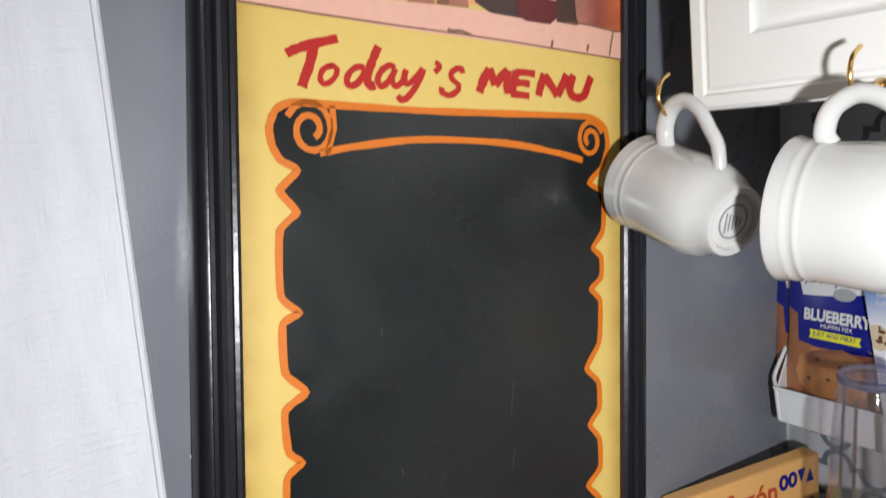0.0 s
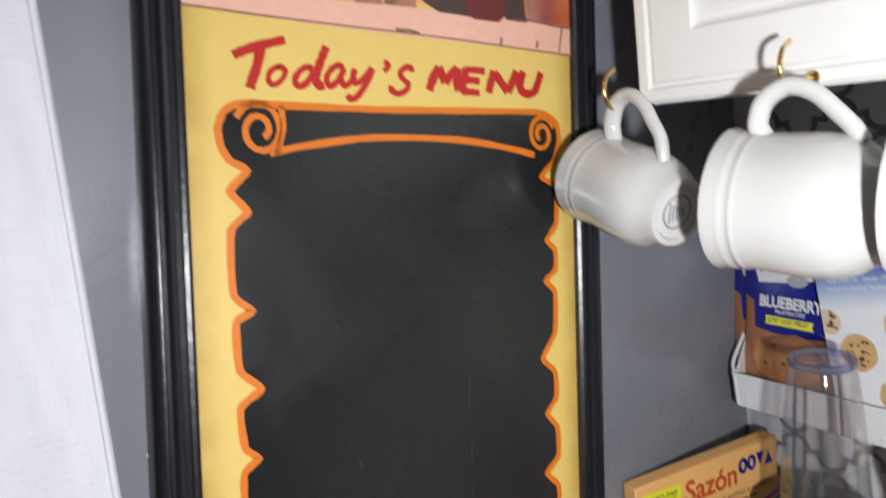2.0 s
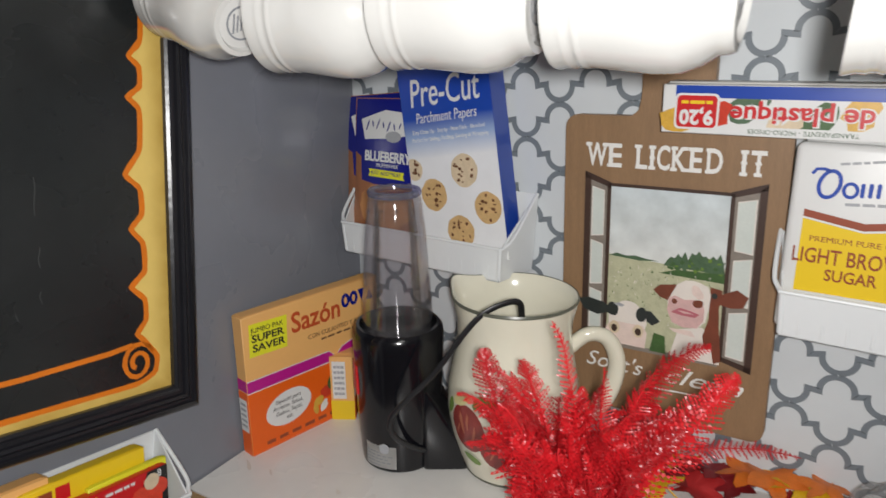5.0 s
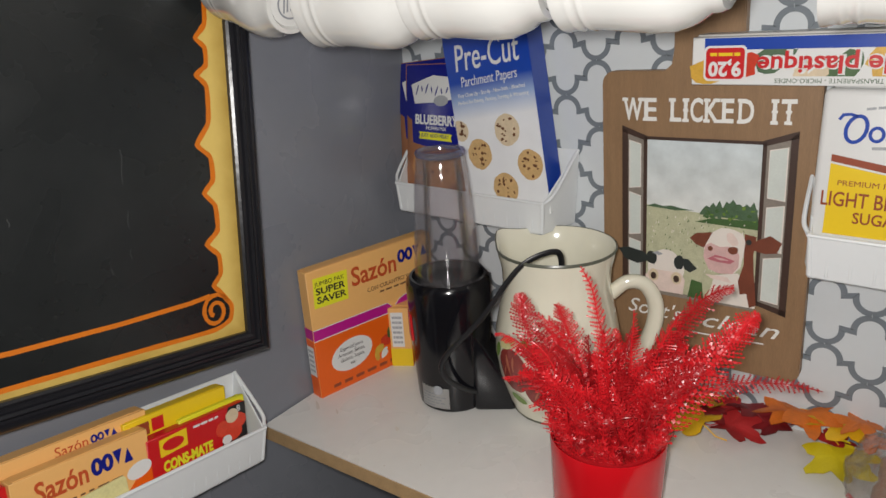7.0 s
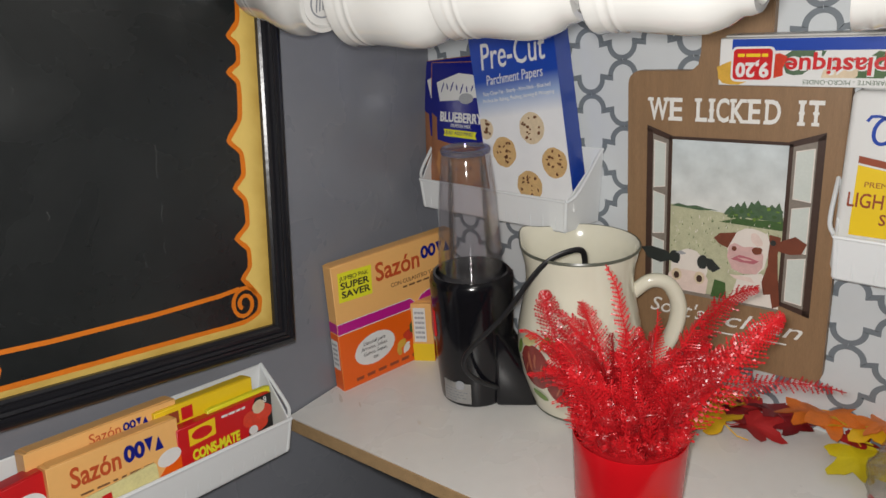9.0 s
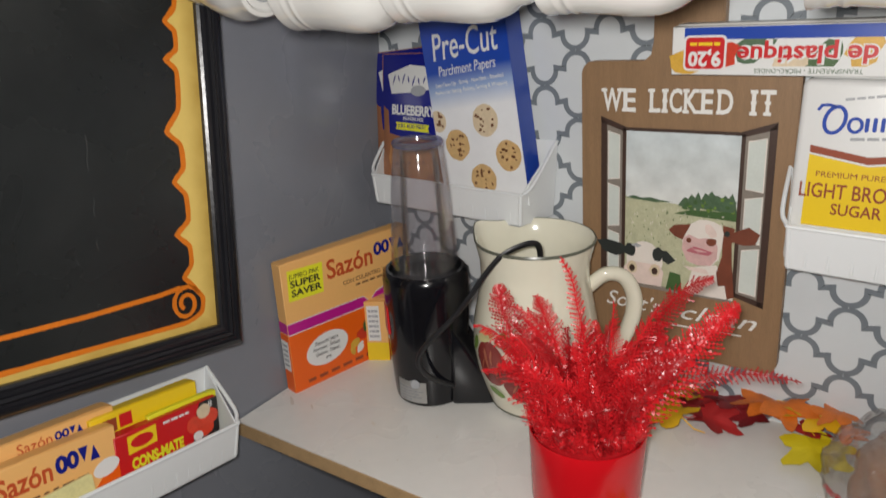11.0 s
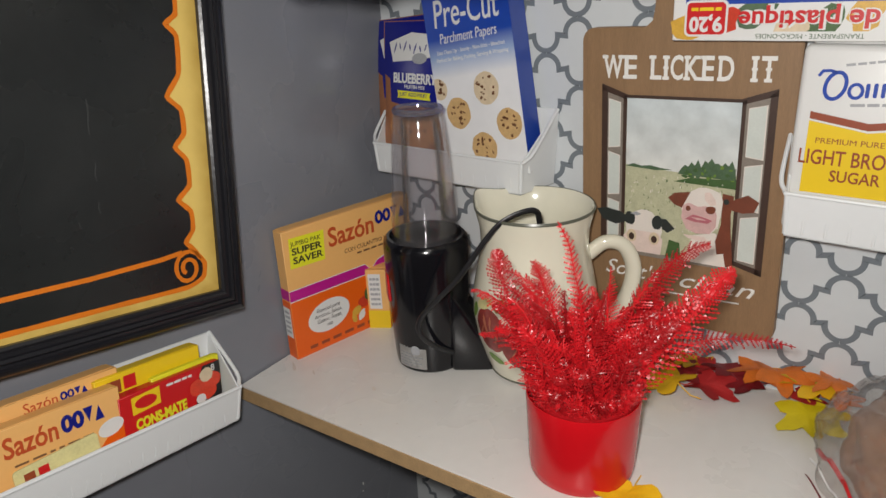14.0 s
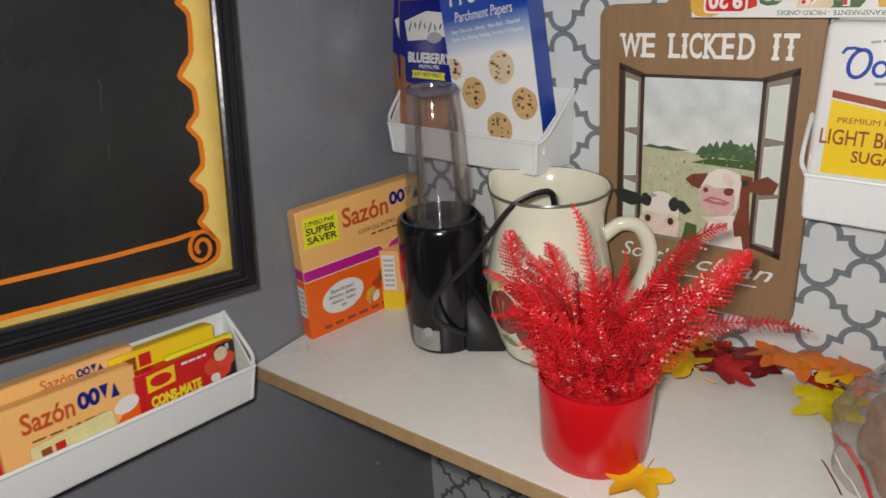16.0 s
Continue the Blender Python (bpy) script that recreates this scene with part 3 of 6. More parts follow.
scroll_edge = brushed(LEFT_EDGE + [(-0.05, -0.208), (0.04, -0.207)] + RIGHT_EDGE[:-2] + TOP_EDGE)
flat(chalkboard, SLATE, scroll_edge, 1, "slate", "dark grey chalk surface, lightly smeared")
stroke = lambda pts, w, seed: part("orange_outline", ribbon(pts, w, 0, 0.0005, seed=seed), CB_ORANGE, chalkboard, at=pose(0, 0, 0.0005), smooth=False)  # noqa: E731
part("orange_outline", ribbon(scroll_edge, 0.0048, 0, 0.0005, closed=True, seed=3), CB_ORANGE, chalkboard, "hand-painted orange line", at=pose(0, 0, 0.0005), smooth=False)
curve = lambda pts, k=5: [tuple(p)[:2] for p in smooth_path([(a, b, 0) for a, b in pts], k)]  # noqa: E731
stroke(curve([(-0.118, 0.148), (-0.09, 0.154), (-0.04, 0.161), (0.03, 0.162), (0.08, 0.157), (0.108, 0.152)]), 0.005, 4)
stroke([(-0.13, -0.178), (-0.07, -0.179), (0.02, -0.177), (0.09, -0.173), (0.112, -0.17)], 0.0042, 5)


def curl(cx, cy, r, turns, start, hand):
    n = int(14 * turns)
    return [(cx + hand * r * (1 - 0.72 * i / n) * math.cos(start + 6.283 * turns * i / n), cy + r * 1.15 * (1 - 0.72 * i / n) * math.sin(start + 6.283 * turns * i / n)) for i in range(n + 1)]


for cx, cy, r, hand, sd in ((-0.124, 0.163, 0.017, -1, 6), (0.116, 0.169, 0.014, 1, 7), (-0.124, -0.193, 0.016, -1, 8), (0.117, -0.187, 0.016, 1, 9)):
    stroke(curl(cx, cy, r, 1.6, 0.4, hand), 0.0042, sd)
stroke([(-0.109, 0.18), (-0.108, 0.165), (-0.113, 0.147)], 0.0042, 10)

# hand-lettered heading, one brush stroke at a time
HEADING = [
    (0.0060, [(-0.1395, 0.2103), (-0.1328, 0.2139), (-0.1227, 0.218), (-0.1045, 0.224)]),
    (0.0067, [(-0.1207, 0.2185), (-0.1243, 0.2042), (-0.1275, 0.1962), (-0.1294, 0.1899)]),
    (0.0037, [(-0.109, 0.2058), (-0.1144, 0.203), (-0.1169, 0.1977), (-0.1152, 0.1935), (-0.1107, 0.1946), (-0.1065, 0.1988), (-0.1052, 0.2037), (-0.1082, 0.2058), (-0.1103, 0.2045)]),
    (0.0043, [(-0.0854, 0.2064), (-0.0902, 0.2069), (-0.0959, 0.2028), (-0.0984, 0.197), (-0.0958, 0.1936), (-0.0902, 0.1964), (-0.085, 0.204)]),
    (0.0058, [(-0.0748, 0.2224), (-0.0788, 0.2135), (-0.0832, 0.2017), (-0.0819, 0.1953), (-0.0774, 0.1956)]),
    (0.0043, [(-0.0625, 0.2086), (-0.0662, 0.2104), (-0.0721, 0.2067), (-0.0756, 0.2003), (-0.0734, 0.1955), (-0.068, 0.1987), (-0.0625, 0.207)]),
    (0.0043, [(-0.062, 0.2087), (-0.0648, 0.201), (-0.062, 0.1967), (-0.0574, 0.1995), (-0.0541, 0.2039)]),
    (0.0043, [(-0.0537, 0.2089), (-0.0555, 0.2021), (-0.0527, 0.199), (-0.0471, 0.2031), (-0.0404, 0.2108)]),
    (0.0045, [(-0.0399, 0.2108), (-0.0442, 0.2008), (-0.0513, 0.1911), (-0.0569, 0.1874), (-0.0606, 0.1901)]),
    (0.0039, [(-0.0302, 0.2163), (-0.0273, 0.2148), (-0.0273, 0.2123), (-0.0307, 0.2094)]),
    (0.0043, [(-0.0072, 0.2108), (-0.0082, 0.2138), (-0.0128, 0.2134), (-0.0173, 0.2092), (-0.0153, 0.205), (-0.0108, 0.2018), (-0.0123, 0.1974), (-0.0188, 0.1939), (-0.0248, 0.1957), (-0.0248, 0.1991)]),
    (0.0068, [(0.0073, 0.1982), (0.011, 0.2073), (0.0163, 0.2166)]),
    (0.0068, [(0.0163, 0.2166), (0.019, 0.211), (0.0217, 0.2049)]),
    (0.0066, [(0.0217, 0.2049), (0.0271, 0.2116), (0.0332, 0.2171)]),
    (0.0071, [(0.0332, 0.2171), (0.0326, 0.2084), (0.0337, 0.1994)]),
    (0.0071, [(0.0415, 0.2173), (0.0387, 0.2084), (0.0359, 0.1991)]),
    (0.0054, [(0.0409, 0.2163), (0.0494, 0.217), (0.0591, 0.2168)]),
    (0.0054, [(0.0387, 0.2079), (0.046, 0.2089), (0.0539, 0.2085)]),
    (0.0054, [(0.0359, 0.1996), (0.0443, 0.1996), (0.0533, 0.1993)]),
    (0.0068, [(0.0625, 0.2003), (0.0649, 0.2088), (0.0684, 0.2175)]),
    (0.0068, [(0.0684, 0.2166), (0.0749, 0.2095), (0.0814, 0.202)]),
    (0.0068, [(0.0814, 0.202), (0.0863, 0.2103), (0.0912, 0.2193)]),
    (0.0068, [(0.0979, 0.2198), (0.0942, 0.2104), (0.0954, 0.2043), (0.1015, 0.2018), (0.109, 0.2042), (0.1129, 0.2117), (0.1167, 0.2203)]),
]
for k, (w, pts) in enumerate(HEADING):
    part("brush_stroke", ribbon(curve(pts, 4), w, 0, 0.0003, seed=60 + k), CB_RED, chalkboard, at=pose(0, 0, 0.0004 + 0.00004 * k), smooth=False)

CHALK = material("faint_chalk", (0.026, 0.028, 0.028), 0.7, 0.5, 200)
for k, (x, y, h) in enumerate(((0.036, -0.02, 0.030), (0.037, -0.075, 0.016), (0.0365, -0.11, 0.010), (0.018, -0.125, 0.006), (-0.06, -0.07, 0.007), (-0.075, 0.03, 0.006))):
    stroke_line = [(x + 0.0008 * math.sin(k + i), y - h * i / 6) for i in range(7)]
    part("chalk_smear", ribbon(stroke_line, 0.0009, 0, 0.0002, seed=20 + k), CHALK, chalkboard, at=pose(0, 0, 0.0006), smooth=False)

# the painted still life above the lettering
flat(chalkboard, ART_PEACH, [(X0, 0.262), (X1, 0.262), (X1, Y1), (X0, Y1)], 1, "painted_wall", "peach and russet painted background")
ledge = [(X0, 0.2385), (-0.06, 0.2365), (0.05, 0.2375), (X1, 0.2385), (X1, 0.2605), (0.1, 0.2625), (0.02, 0.259), (-0.05, 0.2565), (-0.12, 0.2585), (X0, 0.261)]
flat(chalkboard, BRICK_PINK, ledge, 2, "painted_ledge", "pink painted stone ledge")
for i, (a, b, w) in enumerate((((X0, 0.2385), (X1, 0.2385), 0.0012), ((-0.168, 0.262), (-0.07, 0.257), 0.0012), ((-0.145, 0.262), (-0.156, 0.312), 0.002), ((-0.156, 0.275), (-0.142, 0.262), 0.0014), ((0.09, 0.2615), (0.156, 0.261), 0.0013), ((0.137, 0.24), (0.141, 0.26), 0.0012), ((-0.02, 0.241), (0.0, 0.24), 0.0022), ((0.075, 0.239), (0.077, 0.245), 0.0022), ((0.112, 0.24), (0.114, 0.246), 0.002), ((-0.125, 0.256), (-0.127, 0.251), 0.002))):
    mid = [(a[0] + (b[0] - a[0]) * k / 6, a[1] + (b[1] - a[1]) * k / 6 + 0.0006 * math.sin(5 * k + i)) for k in range(7)]
    part("painted_crack", ribbon(mid, w, 0, 0.0002, seed=i), ART_BROWN, chalkboard, at=pose(0, 0, 0.0013), smooth=False)
ART = [
    ("painted_bottle", ART_LABEL, [(-0.126, 0.264), (-0.084, 0.26), (-0.084, 0.38), (-0.1, 0.398), (-0.112, 0.398), (-0.126, 0.38)], 2),
    ("painted_glass", ART_BROWN, [(-0.127, 0.262), (-0.105, 0.2545), (-0.083, 0.257), (-0.083, 0.2595), (-0.105, 0.257), (-0.1245, 0.265), (-0.1245, 0.38), (-0.127, 0.38)], 3),
    ("painted_bottle", ART_GREEN, [(-0.083, 0.27), (-0.049, 0.27), (-0.049, 0.37), (-0.06, 0.398), (-0.072, 0.398), (-0.083, 0.37)], 3),
    ("painted_glass", ART_LIME, [(-0.083, 0.258), (-0.078, 0.255), (-0.054, 0.256), (-0.049, 0.26), (-0.049, 0.273), (-0.083, 0.272)], 4),
    ("painted_cork", ART_LABEL, [(-0.048, 0.257), (-0.034, 0.256), (-0.034, 0.266), (-0.048, 0.267)], 3),
    ("painted_corkscrew", ART_BROWN, [(-0.029, 0.2575), (-0.009, 0.2585), (-0.015, 0.3), (-0.0165, 0.32), (-0.008, 0.322), (-0.016, 0.326), (-0.017, 0.38), (-0.021, 0.38), (-0.0215, 0.325), (-0.028, 0.321), (-0.021, 0.319), (-0.024, 0.29)], 4),
    ("painted_glass", ART_DARK, [(0.004, 0.264), (0.018, 0.258), (0.05, 0.258), (0.05, 0.298), (0.018, 0.3), (0.004, 0.304)], 3),
    ("painted_label", ART_LABEL, [(0.004, 0.304), (0.018, 0.3), (0.05, 0.298), (0.05, 0.39), (0.004, 0.39)], 3),
    ("painted_glass", ART_WINE, [(0.042, 0.262), (0.05, 0.2565), (0.074, 0.257), (0.081, 0.263), (0.081, 0.395), (0.042, 0.395)], 4),
    ("painted_label", ART_GREEN, [(0.049, 0.277), (0.0795, 0.276), (0.0795, 0.38), (0.049, 0.38)], 5),
    ("painted_emblem", material("teal_grey_paint", (0.22, 0.26, 0.20), 0.45, 0.3, 80), oval(0.07, 0.33, 0.008, 0.013, 0, 12, 0.3, 4), 6),
    ("painted_glass", ART_DARK, [(0.081, 0.26), (0.103, 0.26), (0.103, 0.302), (0.081, 0.302)], 3),
    ("painted_label", ART_LABEL, [(0.081, 0.302), (0.103, 0.302), (0.103, 0.39), (0.081, 0.39)], 3),
]
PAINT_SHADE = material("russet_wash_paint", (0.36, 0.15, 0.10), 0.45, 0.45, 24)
for k, out in enumerate(([(-0.1259, 0.268), (-0.1148, 0.2649), (-0.1022, 0.2678), (-0.0861, 0.2681), (-0.087, 0.2594), (-0.1084, 0.2542), (-0.1209, 0.2561)],
                         [(-0.1661, 0.2839), (-0.1597, 0.2819), (-0.1573, 0.2664), (-0.1611, 0.2696), (-0.1678, 0.2622), (-0.1708, 0.2719)],
                         [(-0.0164, 0.2709), (-0.0036, 0.2695), (-0.002, 0.2587), (-0.0194, 0.2579)],
                         [(-0.0529, 0.2606), (-0.0313, 0.2603), (-0.0303, 0.257), (-0.0524, 0.2556)],
                         [(-0.1573, 0.2657), (-0.1519, 0.2627), (-0.148, 0.2556), (-0.1542, 0.2585), (-0.1595, 0.2563)],
                         [(0.1016, 0.3391), (0.1092, 0.3503), (0.1115, 0.3017), (0.1075, 0.2719), (0.1012, 0.2634), (0.0977, 0.2949)])):
    flat(chalkboard, PAINT_SHADE, out, 4.5 + 0.1 * k, "painted_shade")
for nm, mt, out, lay in ART:
    flat(chalkboard, mt, out, lay, nm)
for k, (x, y, w) in enumerate(((-0.118, 0.314, 0.03), (-0.116, 0.301, 0.034), (-0.106, 0.288, 0.012), (-0.115, 0.276, 0.026), (0.02, 0.33, 0.02), (0.016, 0.32, 0.024), (0.022, 0.309, 0.02))):
    bars(chalkboard, ART_BROWN, x, y, 0.0016, w, 0.003, 4, k)


# ---- trays and boxes ----
def tray(name, m, w, front, back, deep, label, ribs=9):
    """A white plastic wall bin: low ribbed front, sloping sides, high back. x along the wall, y up, z out from it."""
    root = thing(name, m, label, "storage bin", "plastic wall bins")
    t = 0.0022
    pieces = [("floor_plate", block(0, w, 0, t, 0.001, deep)), ("back", block(0, w, 0, back, 0.001, 0.001 + t)), ("front", block(0, w, 0, front, deep - t, deep))]
    for x in (0, w - t):
        prof = [(0.001, 0), (deep, 0), (deep, front), (deep * 0.93, front + 0.001), (deep * 0.75, front + (back - front) * 0.22), (0.001 + t, back), (0.001, back)]
        own = bmesh.new()
        a = [own.verts.new((x, y, z)) for z, y in prof]
        b = [own.verts.new((x + t, y, z)) for z, y in prof]
        own.faces.new(a), own.faces.new(b[::-1])
        for i in range(len(prof)):
            own.faces.new((a[i], b[i], b[(i + 1) % len(prof)], a[(i + 1) % len(prof)]))
        pieces.append(("end", own))
    for nm, own in pieces:
        for v in own.verts:  # the bin widens a little upward and narrows outward
            k = v.co.y / back
            v.co.x += (v.co.x / w - 0.5) * 0.012 * k
            v.co.z += 0.006 * k * (v.co.z / deep)
            v.co.x -= (v.co.x / w - 0.5) * 0.022 * min(1.0, v.co.z / deep)
        bmesh.ops.recalc_face_normals(own, faces=list(own.faces))
        bmesh.ops.bevel(own, geom=[e for e in own.edges if e.calc_face_angle(0) > 1], offset=0.0006, segments=1, affect="EDGES")
        part(nm, own, PLASTIC, root, smooth=False)
    part("rim", tube([(0.009, front + 0.0005, deep + 0.0025), (w - 0.009, front + 0.0005, deep + 0.0025)], 0.0022, 8), PLASTIC, root)
    for sx, x in ((-1, 0.0), (1, w)):  # rolled rims down both ends and rounded front corners
        end = [(x + sx * 0.0050, back, 0.003), (x + sx * 0.0005, front + (back - front) * 0.24, deep * 0.77), (x - sx * 0.0060, front + 0.002, deep * 0.95), (x - sx * 0.0085, front + 0.0004, deep + 0.0018)]
        part("end_rim", tube(smooth_path(end, 5), 0.0022, 8), PLASTIC, root)
        part("corner", tube([(x - sx * 0.0122, 0.003, deep - 0.0016), (x - sx * 0.0098, front, deep + 0.0006)], 0.0030, 10), PLASTIC, root)
    for i in range(ribs):
        x = w * (0.10 + 0.80 * i / (ribs - 1))
        part("rib", block(x - 0.0012, x + 0.0012, 0.004, front - 0.006, deep + 0.0005, deep + 0.0013, 0.0003, 1), PLASTIC, root)
    return root


def carton(name, m, w, h, t, mat, label, category="carton", group=""):
    """A folding box. x and y lie in its front, z points out of it; the foot's left front corner is the origin."""
    root = thing(name, m, label, category, group)
    part("box", block(0, w, 0, h, -t, 0, 0.0007, 1), mat, root)
    part("flap", block(0.004, w - 0.004, h - 0.0002, h + 0.0006, -t * 0.96, -t * 0.12), mat, root, smooth=False)
    return root


# big seasoning carton on the shelf, by the grey wall
BIG = pose(-0.207, -0.022, 0.9, 90, 0, -13.0)
big = carton("seasoning_carton", BIG, 0.202, 0.175, 0.019, BOX_CREAM, "peach and orange jumbo seasoning carton standing on the shelf")
bend = [(0, 0.098), (0.118, 0.097), (0.128, 0.087), (0.139, 0.097), (0.202, 0.114)]
flat(big, BOX_ORANGE, [(0, 0), (0.202, 0)] + [(x, y - 0.016) for x, y in bend][::-1], 1, "orange_field")
flat(big, WHITE_CARD, [(x, y - 0.001) for x, y in bend] + [(x, y - 0.0172) for x, y in bend][::-1], 2, "white_line")
flat(big, BOX_MAGENTA, [(x, y - 0.002) for x, y in bend] + [(x, y - 0.0158) for x, y in bend][::-1], 3, "magenta_band")
flat(big, LIME, [(0.007, 0.125), (0.058, 0.123), (0.060, 0.163), (0.009, 0.165)], 1, "yellow_flash")
writing("JUMBO PAK", 0.0085, INK, big, 0.011, 0.154, 0.0006, wide=0.044, turn=-2)
writing("SUPER", 0.0125, INK, big, 0.011, 0.1425, 0.0006, wide=0.044, bold=0.0003, turn=-2)
writing("SAVER", 0.0125, INK, big, 0.0115, 0.1305, 0.0006, wide=0.044, bold=0.0003, turn=-2)
writing("Sazón", 0.036, material("rust_print", (0.50, 0.075, 0.02), 0.4, 0.1, 40), big, 0.065, 0.137, 0.0006, wide=0.073, bold=0.0006)


def brand_blocks(parent, x, y, z, w, h, mat):
    """A maker's mark as plain loops and wedges."""
    u, t = w / 4, h * 0.24
    for k in range(4):
        cx = x + u * (k + 0.5)
        if k < 2:
            own = ribbon(oval(cx, y + h / 2, u * 0.36, h * 0.40, 0, 18), t, 0, 0.0002, closed=True)
        else:
            a, b = (y + h, y + h * 0.12) if k == 2 else (y, y + h * 0.88)
            own = prism([(cx - u * 0.45, a), (cx, b), (cx + u * 0.45, a)], 0, 0.0002)
        part("mark", own, mat, parent, at=pose(0, 0, z), smooth=False)


brand_blocks(big, 0.142, 0.146, 0.0006, 0.052, 0.018, NAVY)
writing("CON CULANTRO Y ACHIOTE", 0.0085, INK_BROWN, big, 0.088, 0.121, 0.0006, wide=0.105)
bars(big, INK_BROWN, 0.108, 0.1155, 0.0006, 0.06, 0.0025, 5, 3)
flat(big, WHITE_CARD, oval(0.054, 0.045, 0.033, 0.022, 0.12), 2, "white_oval")
for k, (s, x) in enumerate((("Especial para", 0.035), ("Arroces, Salsas,", 0.031), ("Guisos, Sopas,", 0.034), ("etc.", 0.049))):
    writing(s, 0.0075, INK, big, x, 0.0535 - 0.0078 * k, 0.0009, wide=(0.036, 0.043, 0.038, 0.009)[k], shear=0.2)
for k, (x, y, a, b, mt) in enumerate(((0.113, 0.043, 0.012, 0.008, TOMATO), (0.098, 0.034, 0.008, 0.006, VEG), (0.122, 0.034, 0.014, 0.005, BOX_ORANGE), (0.106, 0.025, 0.009, 0.005, WHITE_CARD), (0.131, 0.028, 0.009, 0.006, VEG), (0.118, 0.052, 0.009, 0.005, GRASS), (0.093, 0.024, 0.007, 0.004, VEG), (0.138, 0.04, 0.01, 0.007, PALE_PRINT))):
    flat(big, mt, oval(x, y, a, b, 0.3 * k, 14, 0.2, k), 2 + k % 3, "vegetable_print")
bars(big, SUGAR_BROWN, 0.02, 0.009, 0.0006, 0.12, 0.0045, 7, 5)
for nm, y0, y1, mt, z in (("side_orange", 0, 0.081, BOX_ORANGE, 0.0002), ("side_magenta", 0.083, 0.097, BOX_MAGENTA, 0.0002), ("side_panel", 0.03, 0.072, WHITE_CARD, 0.0005)):
    part(nm, block(-z - 0.0004, 0, y0, y1, -0.0185 if nm != "side_panel" else -0.018, -0.0006 if nm != "side_panel" else -0.003), mt, big, smooth=False)
for k in range(5):
    part("print_line", block(-0.0011, -0.0009, 0.036 + 0.007 * k, 0.039 + 0.007 * k, -0.016, -0.005), GREY_PRINT, big, smooth=False)

small = carton("small_carton", pose(-0.094, -0.050, 0.9, 90, 0, -62), 0.03, 0.088, 0.075, BOX_CREAM, "small peach and orange seasoning carton on the shelf")
flat(small, WHITE_CARD, [(0.003, 0.03), (0.02, 0.03), (0.02, 0.082), (0.003, 0.082)], 1, "white_panel")
for k in range(6):
    bars(small, GREY_PRINT, 0.005, 0.037 + 0.0075 * k, 0.0006, 0.013, 0.0035, 3, k)
flat(small, BOX_YELLOW, [(0, 0), (0.03, 0), (0.03, 0.027), (0, 0.027)], 1, "yellow_field")
part("side_orange", block(0.03, 0.0304, 0, 0.03, -0.0745, -0.0005), BOX_ORANGE, small, smooth=False)
part("side_panel", block(0.03, 0.0306, 0.032, 0.062, -0.035, -0.004), WHITE_CARD, small, smooth=False)

# wall bin under the chalkboard, askew like it, with its cartons
BIN_L = Matrix.Translation((-0.334, NORTH, 0.907)) @ pose(0, 0, 0, 0, 8.3, 0) @ pose(0, 0, 0, 90, 0, 0) @ pose(-0.30, 0, 0)
tray("storage_bin", BIN_L, 0.30, 0.040, 0.084, 0.068, "white ribbed plastic bin on the grey wall, full of seasoning cartons", 18)


def in_bin(base, x, y, z, lean=0.0, turn=0.0, tilt=0.0):
    return base @ pose(x, y, z, lean, turn, tilt)


c1 = carton("seasoning_carton", in_bin(BIN_L, 0.038, 0.004, 0.059, -6, 0), 0.125, 0.082, 0.016, BOX_CREAM, "peach seasoning carton standing in the wall bin", group="cartons in the wall bin")
writing("Sazón", 0.026, material("rust_print_two", (0.50, 0.075, 0.02), 0.4, 0.1, 40), c1, 0.018, 0.056, 0.0006, wide=0.046, bold=0.0005)
brand_blocks(c1, 0.068, 0.058, 0.0006, 0.040, 0.016, NAVY)
bars(c1, INK_BROWN, 0.025, 0.047, 0.0006, 0.07, 0.0018, 6, 2)
flat(c1, BOX_ORANGE, [(0.098, 0.028), (0.1245, 0.028), (0.1245, 0.044), (0.108, 0.038)], 1, "orange_corner")
flat(c1, WHITE_CARD, oval(0.112, 0.046, 0.013, 0.008, 0.2), 2, "white_oval")
c2 = carton("seasoning_carton", in_bin(BIN_L, 0.03, 0.004, 0.040, -6, 0), 0.145, 0.092, 0.018, BOX_CREAM, "peach seasoning carton behind another in the wall bin", group="cartons in the wall bin")
writing("Sazón", 0.014, material("rust_print_three", (0.50, 0.075, 0.02), 0.4, 0.1, 40), c2, 0.055, 0.0785, 0.0006, wide=0.03)
brand_blocks(c2, 0.088, 0.079, 0.0006, 0.026, 0.008, NAVY)
c3 = carton("bouillon_carton", in_bin(BIN_L, 0.148, 0.004, 0.043, -5, 0), 0.118, 0.086, 0.015, BOX_YELLOW, "yellow seasoning carton standing in the wall bin", group="cartons in the wall bin")
flat(c3, SUGAR_BROWN, [(0.012, 0.068), (0.026, 0.068), (0.026, 0.081), (0.012, 0.081)], 1, "brown_square")
flat(c3, BOX_RED, [(0.029, 0.069), (0.042, 0.069), (0.042, 0.082), (0.029, 0.082)], 1, "red_square")
brand_blocks(c3, 0.016, 0.054, 0.0006, 0.042, 0.0125, NAVY)
flat(c3, VEG, oval(0.085, 0.06, 0.012, 0.004, 0.2, 14, 0.3, 2), 1, "food_print")
c4 = carton("bouillon_carton", in_bin(BIN_L, 0.160, -0.001, 0.058, -4, 0), 0.118, 0.0740, 0.012, BOX_RED, "red tomato bouillon carton standing in the wall bin", group="cartons in the wall bin")
flat(c4, BOX_YELLOW, [(0.013, 0.052), (0.044, 0.054), (0.044, 0.072), (0.013, 0.070)], 1, "yellow_flash")
flat(c4, BOX_RED, oval(0.028, 0.062, 0.012, 0.006), 2, "red_mark")
